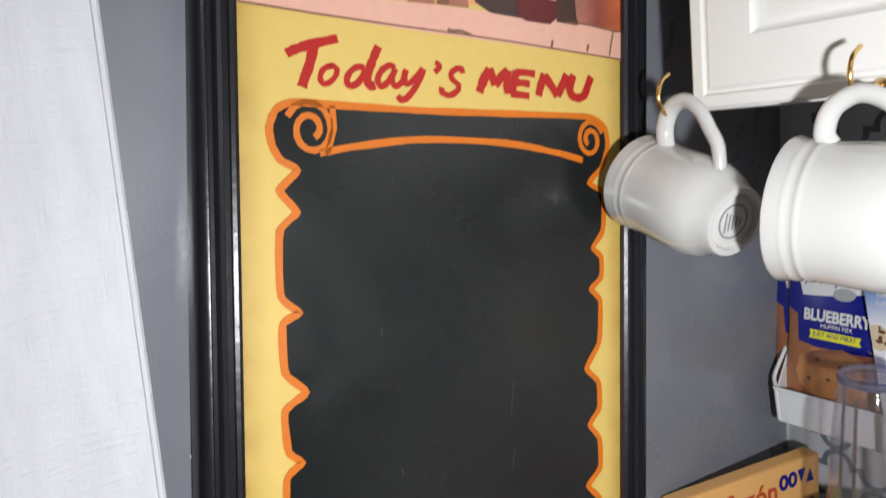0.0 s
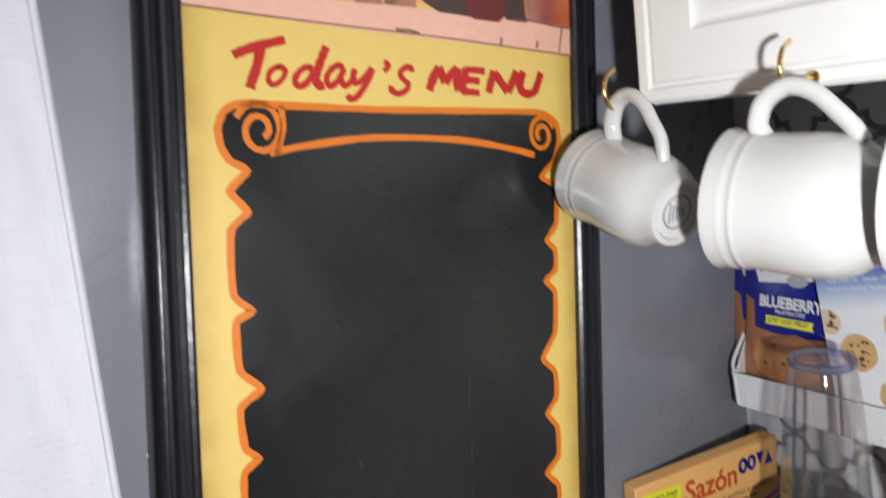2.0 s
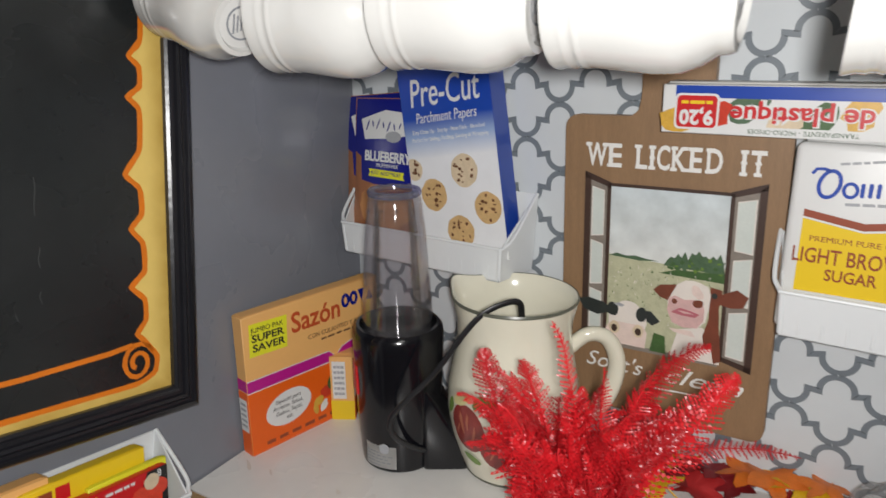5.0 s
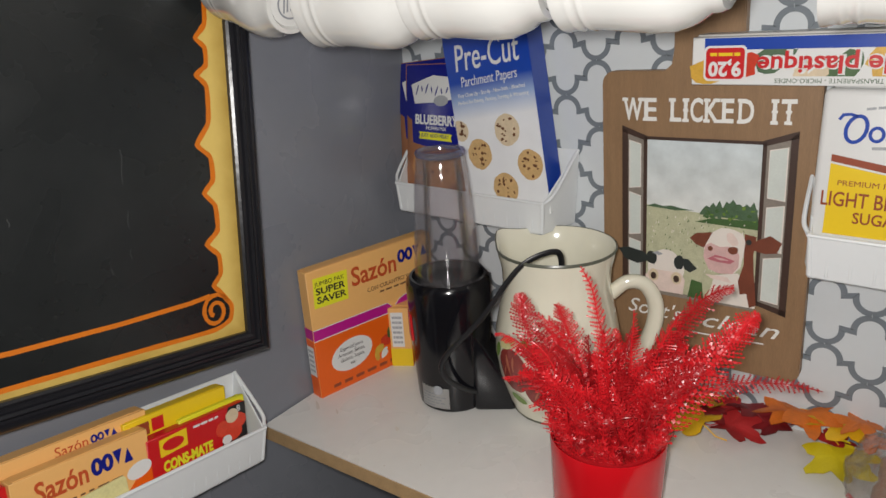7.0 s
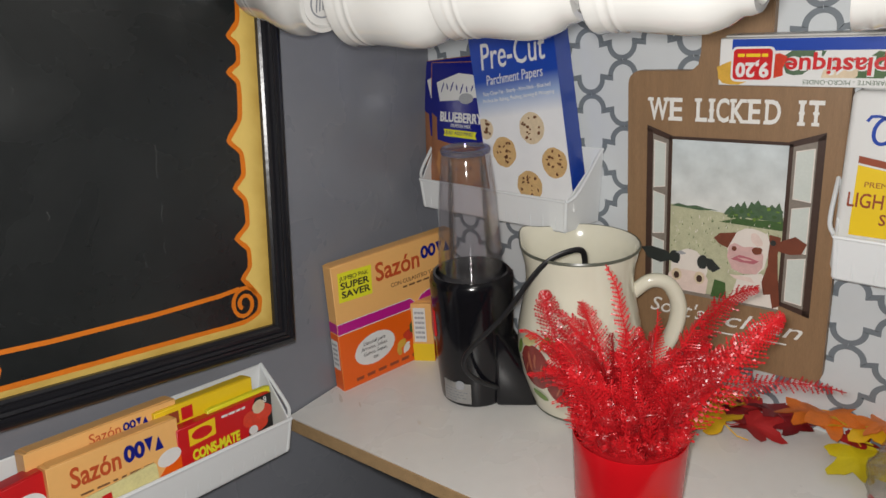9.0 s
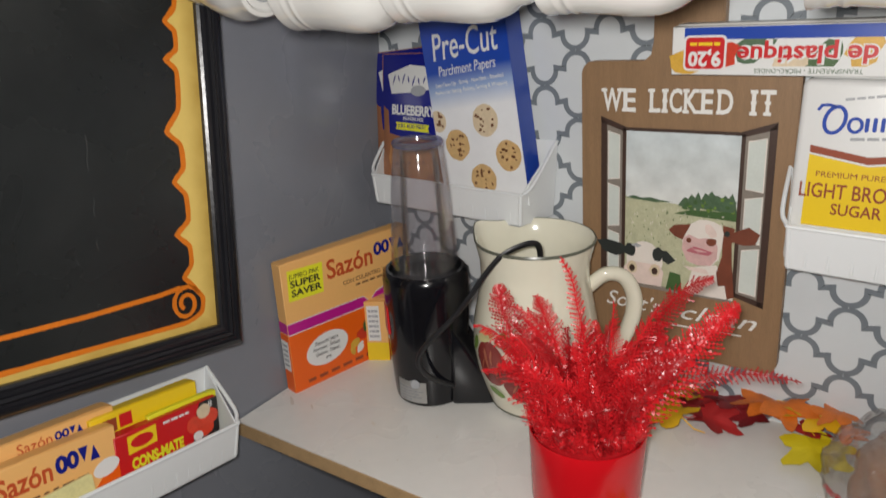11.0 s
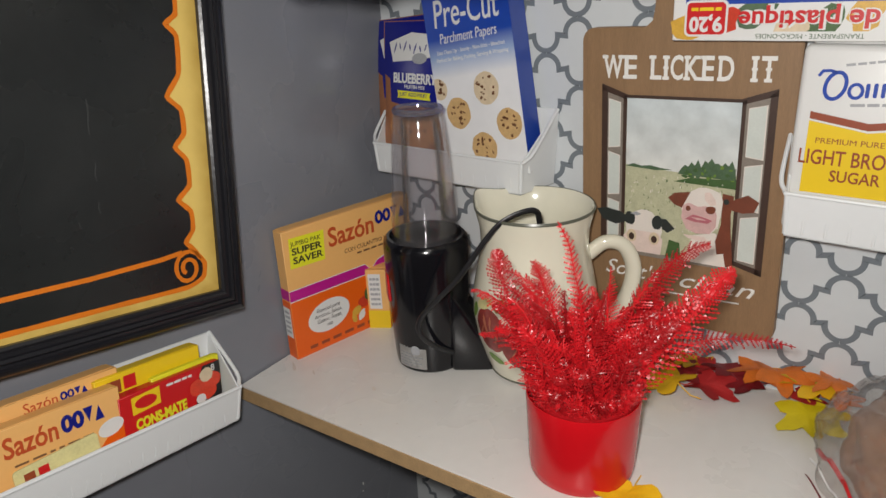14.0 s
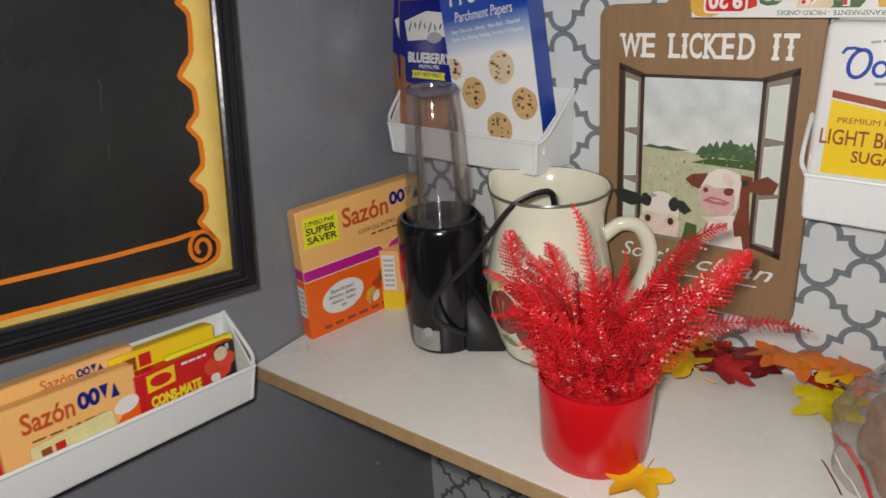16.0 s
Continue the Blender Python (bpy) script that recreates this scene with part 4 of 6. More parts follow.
writing("CONS-MATE", 0.0150, LIME, c4, 0.015, 0.036, 0.0006, wide=0.058, bold=0.0007)
bars(c4, WHITE_CARD, 0.052, 0.069, 0.0006, 0.03, 0.0025, 4, 6)
flat(c4, INK, [(0.084, 0.03), (0.1175, 0.03), (0.1175, 0.074), (0.096, 0.074), (0.088, 0.056)], 1, "dark_photo")
BRIGHT_TOMATO = material("bright_tomato_print", (0.66, 0.06, 0.03), 0.3, 0.45, 60)
for k, (x, y, r) in enumerate(((0.088, 0.053, 0.010), (0.100, 0.046, 0.011), (0.1065, 0.056, 0.010), (0.099, 0.064, 0.0085), (0.09, 0.04, 0.006))):
    flat(c4, (BRIGHT_TOMATO, BRIGHT_TOMATO, BRIGHT_TOMATO, COOKIE_PALE, WHITE_CARD)[k], oval(x, y, r, r * 0.9, 0, 16, 0.1, k), 2 + k, "tomato_print")
writing("8", 0.010, WHITE_CARD, c4, 0.106, 0.0655, 0.0008)
carton("bouillon_carton", in_bin(BIN_L, 0.201, 0.001, 0.051, -4, 0), 0.082, 0.0755, 0.006, LIME, "yellow carton wedged behind the red one", group="cartons in the wall bin")
c6 = carton("red_packet", in_bin(BIN_L, 0.004, 0.004, 0.055, -8, 0, 6), 0.045, 0.075, 0.02, BOX_RED, "red and white packet at the end of the wall bin", group="cartons in the wall bin")
flat(c6, WHITE_CARD, oval(0.024, 0.05, 0.015, 0.012), 1, "white_oval")
note = thing("seasoning_sachet", in_bin(BIN_L, 0.06, 0.010, 0.0640, -6, 0, 4), "pale yellow seasoning sachet tucked in the wall bin", "sachet")
part("sachet", prism(rounded(0, 0.075, 0, 0.04, 0.004), 0, 0.0016), PALE_PRINT, note, smooth=False)
brand_blocks(note, 0.006, 0.012, 0.0018, 0.03, 0.01, NAVY)
for k, mt in enumerate((SUGAR_BROWN, BOX_RED)):
    part("square_print", prism([(0.008 + 0.012 * k, 0.026), (0.017 + 0.012 * k, 0.026), (0.017 + 0.012 * k, 0.034), (0.008 + 0.012 * k, 0.034)], 0.0017, 0.002), mt, note, smooth=False)

# ---- papered wall: bins, packets, board ----
BIN_A = PAPER @ pose(0.020, 1.104, 0)
tray("storage_bin", BIN_A, 0.250, 0.040, 0.094, 0.064, "white ribbed plastic bin on the papered wall with baking packets", 12)


def pouch(name, m, w, h, t, mat, label):
    """A filled foil pouch with flat sealed top: x across, y up, z out."""
    root = thing(name, m, label, "packet")
    own = bmesh.new()
    nx, ny, g = 14, 18, {}
    for s in (0, 1):
        for i in range(nx + 1):
            for j in range(ny + 1):
                u, v = i / nx, j / ny
                full = max(0.0, math.sin(math.pi * u)) ** 0.5 * max(0.0, math.sin(math.pi * min(1.0, v * 1.04))) ** 0.6
                full *= 1 + 0.12 * noise.noise((u * 5, v * 5, s))
                g[s, i, j] = own.verts.new((u * w + 0.002 * math.sin(v * 9) * (u - 0.5), v * h, (t / 2 * full if s else -t / 2 * full) + (0.0003 if s else -0.0003)))
    for s in (0, 1):
        for i in range(nx):
            for j in range(ny):
                f = (g[s, i, j], g[s, i + 1, j], g[s, i + 1, j + 1], g[s, i, j + 1])
                own.faces.new(f if s else f[::-1])
    part("pouch_foil", own, mat, root)
    return root


def on_pouch(root, mat, outline, w, h, t, name, lift=0.0006):
    """A print that follows the swell of a pouch."""
    own = bmesh.new()
    cx, cy = sum(p[0] for p in outline) / len(outline), sum(p[1] for p in outline) / len(outline)

    def at(x, y):
        u, v = min(max(x / w, 0.0), 1.0), min(max(y / h, 0.0), 1.0)
        f = max(0.0, math.sin(math.pi * u)) ** 0.5 * max(0.0, math.sin(math.pi * min(1.0, v * 1.04))) ** 0.6
        return (x, y, t / 2 * f * 1.06 + lift)

    rings = []
    for k in range(1, 5):
        rings.append([own.verts.new(at(cx + (x - cx) * k / 4, cy + (y - cy) * k / 4)) for x, y in outline])
    mid = own.verts.new(at(cx, cy))
    n = len(outline)
    for i in range(n):
        own.faces.new((mid, rings[0][i], rings[0][(i + 1) % n]))
        for a, b in zip(rings, rings[1:]):
            own.faces.new((a[i], b[i], b[(i + 1) % n], a[(i + 1) % n]))
    return part(name, own, mat, root)


def dense(outline, k=4):
    out = []
    for (a, b), (c, d) in zip(outline, outline[1:] + outline[:1]):
        out += [(a + (c - a) * i / k, b + (d - b) * i / k) for i in range(k)]
    return out


FOIL = material("muffin_packet_foil", (0.34, 0.14, 0.065), 0.2, 0.5, 60)
for k, (x, z, tilt) in enumerate(((-0.010, 0.030, 6), (0.008, 0.044, 2))):
    mix = pouch("muffin_mix_packet", BIN_A @ pose(x, 0.004, z, -8, 0, tilt), 0.105, 0.192, 0.016, FOIL, "navy foil packet of blueberry muffin mix in the bin")
    W_, H_, T_ = 0.105, 0.192, 0.016
    on_pouch(mix, NAVY, dense([(0.001, 0.191), (0.001, 0.125), (0.014, 0.118), (0.016, 0.088), (0.05, 0.082), (0.104, 0.082), (0.104, 0.191)]), W_, H_, T_, "navy_field")
    on_pouch(mix, MUFFIN, oval(0.055, 0.055, 0.042, 0.03, 0, 24, 0.1, 5), W_, H_, T_, "muffin_print", 0.0009)
    for i, (bx, by) in enumerate(((0.04, 0.07), (0.065, 0.066), (0.052, 0.05), (0.075, 0.052), (0.03, 0.048))):
        on_pouch(mix, CHIP, oval(bx, by, 0.0026, 0.0022, 0, 10, 0.4, i), W_, H_, T_, "berry_print", 0.0013)
    on_pouch(mix, WHITE_CARD, dense([(0.012, 0.165), (0.05, 0.177), (0.1, 0.172), (0.1, 0.148), (0.06, 0.142), (0.02, 0.14)]), W_, H_, T_, "white_badge", 0.0012)
    for i in range(9):
        on_pouch(mix, NAVY, oval(0.024 + 0.0085 * i, 0.158 + 0.002 * math.sin(i), 0.0011, 0.0075 if i in (0, 2, 4, 7) else 0.0045, 0.25 if i % 2 else -0.3, 8), W_, H_, T_, "badge_mark", 0.0016)
    on_pouch(mix, GREY_PRINT, oval(0.066, 0.144, 0.012, 0.007, 0, 14), W_, H_, T_, "grey_emblem", 0.0016)
    if k:
        writing("BLUEBERRY", 0.0175, WHITE_CARD, mix, 0.023, 0.114, 0.0098, bold=0.0006, wide=0.072, turn=-2)
        writing("MUFFIN MIX", 0.007, WHITE_CARD, mix, 0.042, 0.106, 0.0098, wide=0.034, turn=-2)
        part("yellow_banner", prism([(0.03, 0.094), (0.086, 0.091), (0.084, 0.096), (0.086, 0.1005), (0.03, 0.1035), (0.032, 0.099)], 0, 0.0003), LIME, mix, at=pose(0, 0, 0.0096), smooth=False)
        writing("JUST ADD MILK!", 0.007, NAVY, mix, 0.034, 0.0965, 0.010, wide=0.046, turn=-2)

PARCH = gradient("blue_to_white_print", [(0.0, (0.78, 0.78, 0.78)), (0.55, (0.76, 0.77, 0.80)), (0.66, (0.30, 0.40, 0.62)), (0.76, (0.012, 0.06, 0.38)), (1.0, (0.010, 0.05, 0.36))], 1, 0.0, 0.225, 0.3)
pb = thing("parchment_carton", BIN_A @ pose(0.123, 0.004, 0.052, -3, 0, 10.0), "blue and white carton of pre-cut parchment papers leaning in the bin", "carton")
PW, PHT, PT = 0.124, 0.234, 0.034
notch = [(0, 0), (PW, 0), (PW, PHT)] + [(PW * 0.5 + 0.011 * math.cos(radians(a)), PHT + 0.012 * math.sin(radians(a))) for a in range(0, -181, -20)] + [(0, PHT)]
part("front", prism(notch, -0.0008, 0), PARCH, pb, "front printed blue fading to white", smooth=False)
part("side", block(PW - 0.0008, PW, 0.012, PHT, -PT, -0.0009), BLUE, pb, "blue edge", smooth=False)
part("back", block(0.0009, PW - 0.0009, 0, PHT + 0.02, -PT, -PT + 0.0008), WHITE_CARD, pb, smooth=False)
part("side", block(0, 0.0008, 0, PHT, -PT, -0.0009), WHITE_CARD, pb, smooth=False)
part("foot", block(0.001, PW - 0.001, 0, 0.0008, -PT + 0.001, -0.001), WHITE_CARD, pb, smooth=False)
part("parchment_block", block(0.003, PW - 0.003, 0.001, PHT + 0.014, -PT + 0.003, -0.006), WHITE_CARD, pb, smooth=False)
part("side_fold", prism([(0.0, 0.048), (PT * 0.16, 0.062), (PT * 0.3, PHT), (0.0, PHT)], 0, 0.0004), BLUE, pb, "blue printed side", at=Matrix.Translation((PW + 0.0002, 0, -0.0005)) @ pose(0, 0, 0, 0, 90, 0), smooth=False)
writing("Pre-Cut", 0.046, WHITE_CARD, pb, 0.013, 0.185, 0.0005, shear=0.15, bold=0.0002, wide=0.096)
writing("Parchment Papers", 0.0175, WHITE_CARD, pb, 0.019, 0.1655, 0.0005, shear=0.15, wide=0.084)
writing("Easy Clean Up - Sturdy - Non-Stick - Bleached", 0.0066, WHITE_CARD, pb, 0.012, 0.1530, 0.0005, wide=0.100)
writing("Perfect for Baking, Packing, Serving & Wrapping", 0.0066, WHITE_CARD, pb, 0.010, 0.1440, 0.0005, wide=0.106)
for k, (x, y, r, mt) in enumerate(((0.078, 0.106, 0.0195, COOKIE_PALE), (0.032, 0.080, 0.0195, COOKIE), (0.1045, 0.061, 0.019, COOKIE), (0.064, 0.035, 0.0195, COOKIE), (0.006, 0.112, 0.014, COOKIE_PALE))):
    out = [(min(max(a, 0.001), PW - 0.001), max(b, 0.001)) for a, b in oval(x, y, r * 0.92, r, 0.2 * k, 24, 0.06, k)]
    flat(pb, mt, out, 1, "cookie_print")
    rnd = random.Random(k + 20)
    own = bmesh.new()
    for i in range(14):
        a, d = rnd.random() * 6.28, r * 0.78 * math.sqrt(rnd.random())
        cx, cy = x + d * math.cos(a) * 0.9, y + d * math.sin(a)
        if 0.004 < cx < PW - 0.004:
            prism(oval(cx, cy, 0.0010 + 0.0018 * rnd.random(), 0.0009 + 0.0013 * rnd.random(), rnd.random() * 3, 8, 0.4, i), 0, 0.0002, own)
    part("chip_print", own, CHIP, pb, at=pose(0, 0, 0.0006), smooth=False)

# second bin with sugar
BIN_B = PAPER @ pose(0.541, 1.108, 0)
tray("storage_bin", BIN_B, 0.27, 0.043, 0.098, 0.062, "white ribbed plastic bin on the papered wall holding sugar", 12)
sugar = thing("sugar_bag", BIN_B @ pose(0.004, 0.003, 0.05, -2, 0, 0.4), "white and yellow bag of light brown sugar in the bin", "sugar bag")
part("paper_bag", block(0, 0.120, 0, 0.174, -0.042, 0, 0.006, 3), WHITE_CARD, sugar)
part("folded_top", block(0.006, 0.114, 0.1742, 0.178, -0.036, -0.008, 0.0015, 1), WHITE_CARD, sugar)
flat(sugar, BOX_YELLOW, [(0.013, 0.04), (0.113, 0.04), (0.113, 0.107), (0.061, 0.099), (0.013, 0.107)], 1, "yellow_field")
flat(sugar, SUGAR_BROWN, [(0.013, 0.109), (0.061, 0.101), (0.113, 0.109), (0.113, 0.1155), (0.061, 0.1075), (0.013, 0.1155)], 2, "russet_band")
mark_at = pose(0, 0, 0.0004)
part("maker_mark", ribbon(oval(0.0300, 0.1390, 0.0080, 0.0120, -0.25, 22), 0.0032, 0, 0.0002, closed=True), BLUE, sugar, at=mark_at, smooth=False)
part("maker_mark", ribbon([(0.0155, 0.1470), (0.0185, 0.1515), (0.0245, 0.1520), (0.0300, 0.1505)], 0.0026, 0, 0.0002), BLUE, sugar, at=mark_at, smooth=False)
for x, y, r in ((0.0465, 0.1350, 0.0052), (0.0985, 0.1400, 0.0052)):
    part("maker_mark", ribbon(oval(x, y, r, r * 1.15, 0, 18), 0.0028, 0, 0.0002, closed=True), BLUE, sugar, at=mark_at, smooth=False)
for x, y, h in ((0.0555, 0.1295, 0.0125), (0.0615, 0.1300, 0.0125), (0.0675, 0.1302, 0.0125), (0.0755, 0.1312, 0.0120), (0.0825, 0.1320, 0.0125), (0.0890, 0.1328, 0.0120)):
    flat(sugar, BLUE, rounded(x - 0.0016, x + 0.0016, y, y + h, 0.0014), 1, "maker_mark")
flat(sugar, BOX_RED, [(0.0755, 0.1535), (0.0785, 0.1500), (0.0815, 0.1535), (0.0785, 0.1570)], 1, "red_diamond")
bars(sugar, GREY_PRINT, 0.044, 0.1225, 0.0004, 0.038, 0.0026, 3, 4, turn=4)
bars(sugar, GREY_PRINT, 0.036, 0.157, 0.0004, 0.034, 0.0022, 4, 9, turn=8)
writing("PREMIUM PURE CANE", 0.0072, SUGAR_BROWN, sugar, 0.020, 0.087, 0.0007, wide=0.080)
writing("LIGHT BROWN", 0.0195, SUGAR_BROWN, sugar, 0.0075, 0.0675, 0.0007, wide=0.096, bold=0.0002)
writing("SUGAR", 0.0150, SUGAR_BROWN, sugar, 0.036, 0.0525, 0.0007, wide=0.041, bold=0.0002)

# cling-film carton, upside down across the top
wrap = thing("cling_film_carton", PAPER @ pose(0.425, 1.286, 0.05, 0, 0, 1.0), "long cling-film carton lying upside down over the board and sugar", "carton")
part("box", block(0, 0.31, 0, 0.045, -0.044, 0, 0.0008, 1), WHITE_CARD, wrap)
part("cutter_strip", block(0.004, 0.308, 0.0452, 0.0474, -0.030, -0.003, 0.0005, 1), SILVER, wrap, "dull metal cutting edge")
flat(wrap, BLUE, [(0.012, 0.033), (0.31, 0.033), (0.31, 0.044), (0.012, 0.044)], 1, "blue_stripe")
for k in range(10):
    x = 0.016 + 0.03 * k
    flat(wrap, (VEG, TOMATO, TREES, COOKIE_PALE, GRASS)[k % 5], [(a, min(max(b, 0.001), 0.033)) for a, b in oval(x, 0.012 + 0.006 * (k % 3), 0.018, 0.012, 0.2 * k, 14, 0.4, k)], 1 + k % 2, "food_print")
flat(wrap, WHITE_CARD, rounded(0.012, 0.052, 0.004, 0.037, 0.005), 3, "white_tag")
flat(wrap, BOX_RED, rounded(0.014, 0.050, 0.006, 0.035, 0.004), 4, "red_tag")
writing("9,20", 0.0185, WHITE_CARD, wrap, 0.0475, 0.0215, 0.0016, turn=180, bold=0.0007, wide=0.031)
bars(wrap, BOX_YELLOW, 0.018, 0.029, 0.0016, 0.028, 0.003, 3, 8)
for bold, mt, z in ((0.0016, WHITE_CARD, 0.0012), (0.0005, BOX_RED, 0.0015)):
    writing("de plastique", 0.0215, mt, wrap, 0.176, 0.026, z, turn=180, bold=bold, wide=0.114)
flat(wrap, WHITE_CARD, [(0.075, 0.0005), (0.31, 0.0005), (0.31, 0.0085), (0.075, 0.0085)], 3, "white_strip")
writing("TRANSPARENTE - MICRO-ONDES", 0.0058, TREES, wrap, 0.166, 0.0065, 0.0014, turn=180, wide=0.088)

# wooden board with a farm picture
sign = thing("wall_sign", PAPER @ pose(0.434, 1.130, 0.003, 0, 0, 1.6), "brown cutting-board sign with white lettering and painted cows", "sign")
SX, SY = 0.1145, 0.1665
body = rounded(-SX - 0.004, SX - 0.006, -SY - 0.003, SY, 0.014)
split = next(i for i, p in enumerate(body) if p[0] < -0.05 and p[1] > 0)
top = [(0.044, SY), (0.037, SY + 0.006), (0.0345, SY + 0.02), (0.0345, SY + 0.075), (0.028, SY + 0.092), (0.012, SY + 0.1), (-0.014, SY + 0.1), (-0.03, SY + 0.092), (-0.0365, SY + 0.075), (-0.0365, SY + 0.02), (-0.039, SY + 0.006), (-0.046, SY)]
part("wood_board", prism(body[:split] + top + body[split:], 0, 0.012, bevel=0.0012), BOARD_WOOD, sign, "brown wood-grain board")


def on_sign(mat, outline, layer, name):
    return part(name, prism(outline, 0, 0.0003), mat, sign, at=pose(0, 0, 0.012 + 0.0003 * layer), smooth=False)


# each slab: place along the letter (0 to 1), half width, at the foot (0), the head (1) or the waist (2)
SLABS = {"W": ((0.09, 0.0034, 1), (0.91, 0.0034, 1)), "E": ((0.13, 0.0034, 0), (0.13, 0.0034, 1)), "L": ((0.15, 0.0038, 1), (0.15, 0.0026, 0)), "I": ((0.5, 0.0036, 0), (0.5, 0.0036, 1), (0.5, 0.0029, 2)), "C": (), "K": ((0.13, 0.0034, 0), (0.13, 0.0034, 1), (0.86, 0.0032, 0), (0.84, 0.0030, 1)), "D": ((0.13, 0.0032, 0), (0.13, 0.0032, 1)), "T": ((0.5, 0.0036, 0), (0.5, 0.0029, 2))}


def slab_letter(ch, x, y, w, h):
    """A bold capital with slab feet, as on old signs."""
    if ch == "I":
        part("letter", block(x + w * 0.5 - 0.0019, x + w * 0.5 + 0.0019, y, y + h, 0.0124, 0.0130), BOARD_WHITE, sign, smooth=False)
    else:
        ob = writing(ch, h / 0.72, BOARD_WHITE, sign, x, y, 0.0126, wide=w, bold=0.0007, name="letter")
        ob.location.x -= min(v.co.x for v in ob.data.vertices) * ob.scale.x
        ob.location.y -= min(v.co.y for v in ob.data.vertices)
    for at, half, level in SLABS[ch]:
        cx, cy = x + at * w, (y, y + h - 0.0036, y + h * 0.5 - 0.0014)[level]
        part("slab", block(cx - half, cx + half, cy, cy + (0.0036 if level < 2 else 0.0028), 0.0124, 0.0131, 0.0003, 1), BOARD_WHITE, sign, smooth=False)


for word, spots in (("WE", ((-0.0925, 0.0225), (-0.0682, 0.0142))), ("LICKED", ((-0.0385, 0.0118), (-0.0255, 0.0068), (-0.0172, 0.0132), (-0.0018, 0.0148), (0.0158, 0.0118), (0.0322, 0.0150))), ("IT", ((0.0632, 0.0068), (0.0725, 0.0142)))):
    for ch, (x, w) in zip(word, spots):
        slab_letter(ch, x, 0.1125, w, 0.0250)
on_sign(SKY, [(-0.064, 0.012), (0.058, 0.012), (0.058, 0.094), (-0.064, 0.094)], 1, "sky_print")
on_sign(FIELD, [(-0.064, -0.088), (0.058, -0.088), (0.058, 0.016), (0.02, 0.012), (-0.064, 0.017)], 2, "meadow_print")
rnd = random.Random(5)
ridge = [(0.0 + 0.0035 * i, 0.016 + (0.006 + 0.013 * min(1, i / 8)) * (0.55 + 0.45 * rnd.random()) * (0.6 + 0.4 * (i % 2))) for i in range(17)]
on_sign(TREES, [(-0.004, 0.012)] + ridge + [(0.058, 0.010)], 3, "trees_print")
on_sign(TREES, [(-0.064, 0.0155), (-0.055, 0.019), (-0.045, 0.017), (-0.035, 0.0185), (-0.024, 0.0165), (-0.01, 0.0155), (-0.03, 0.0135)], 3, "far_trees_print")
on_sign(GRASS, [(-0.008, 0.003), (0.058, 0.001), (0.058, 0.011), (0.01, 0.009)], 3, "grass_print")
rnd = random.Random(31)
for nm, mt, n in (("grass_strokes", GRASS, 70), ("pale_strokes", COW_WHITE, 80)):
    own = bmesh.new()
    for i in range(n):
        x, y = rnd.uniform(-0.062, 0.056), rnd.uniform(-0.060, 0.008)
        h, w = rnd.uniform(0.0015, 0.0045), rnd.uniform(0.0003, 0.0007)
        prism([(x - w, y), (x + w, y), (x + w * 0.4 + rnd.uniform(-0.001, 0.001), y + h)], 0, 0.0001, own)
    part(nm, own, mt, sign, at=pose(0, 0, 0.0132), smooth=False)
bar = lambda mat, x0, x1, y0, y1, lay, nm, dy=0.0: on_sign(mat, [(x0, y0), (x1, y0 + dy), (x1, y1 + dy), (x0, y1)], lay, nm)  # noqa: E731
bar(WINDOW_DARK, -0.064, 0.058, 0.092, 0.0955, 4, "window_head")
for sgn, xo, xi in ((-1, -0.0935, -0.064), (1, 0.091, 0.058)):
    lo, hi = min(xo, xi), max(xo, xi)
    outer = [(xo, -0.092 if sgn > 0 else -0.07), (xi, -0.083), (xi, 0.094), (xo, 0.106)]
    on_sign(WINDOW_MID, outer, 4, "shutter_print")
    on_sign(WINDOW_DARK, [(xo, -0.092), (xo - sgn * 0.007, -0.09), (xo - sgn * 0.007, 0.1), (xo, 0.106)], 5, "shutter_stile")
    on_sign(WINDOW_DARK, [(xi, -0.083), (xi + sgn * 0.004, -0.084), (xi + sgn * 0.004, 0.095), (xi, 0.094)], 5, "shutter_stile")
    on_sign(WINDOW_DARK, [(xo, 0.1), (xo, 0.107), (xi, 0.096), (xi, 0.09)], 5, "shutter_rail")
    on_sign(WINDOW_DARK, [(xo, -0.092), (xo, -0.085), (xi, -0.078), (xi, -0.083)], 5, "shutter_rail")
    a, b = xo - sgn * 0.0095, xi + sgn * 0.0075
    for y0, y1 in ((0.036, 0.090), (-0.020, 0.030), (-0.078, -0.026)):
        g = 0.0011 if b > a else -0.0011
        on_sign(COW_WHITE, [(a - g, y0 - 0.0012), (b + g * 0.6, y0 + 0.001), (b + g * 0.6, y1 - 0.003), (a - g, y1 + 0.0008)], 5.5, "pane_edge_print")
        on_sign(PANE, [(a, y0), (b, y0 + 0.002), (b, y1 - 0.004), (a, y1)], 6, "pane_print")
bar(WINDOW_MID, -0.064, 0.058, -0.091, -0.086, 4, "sill_print")

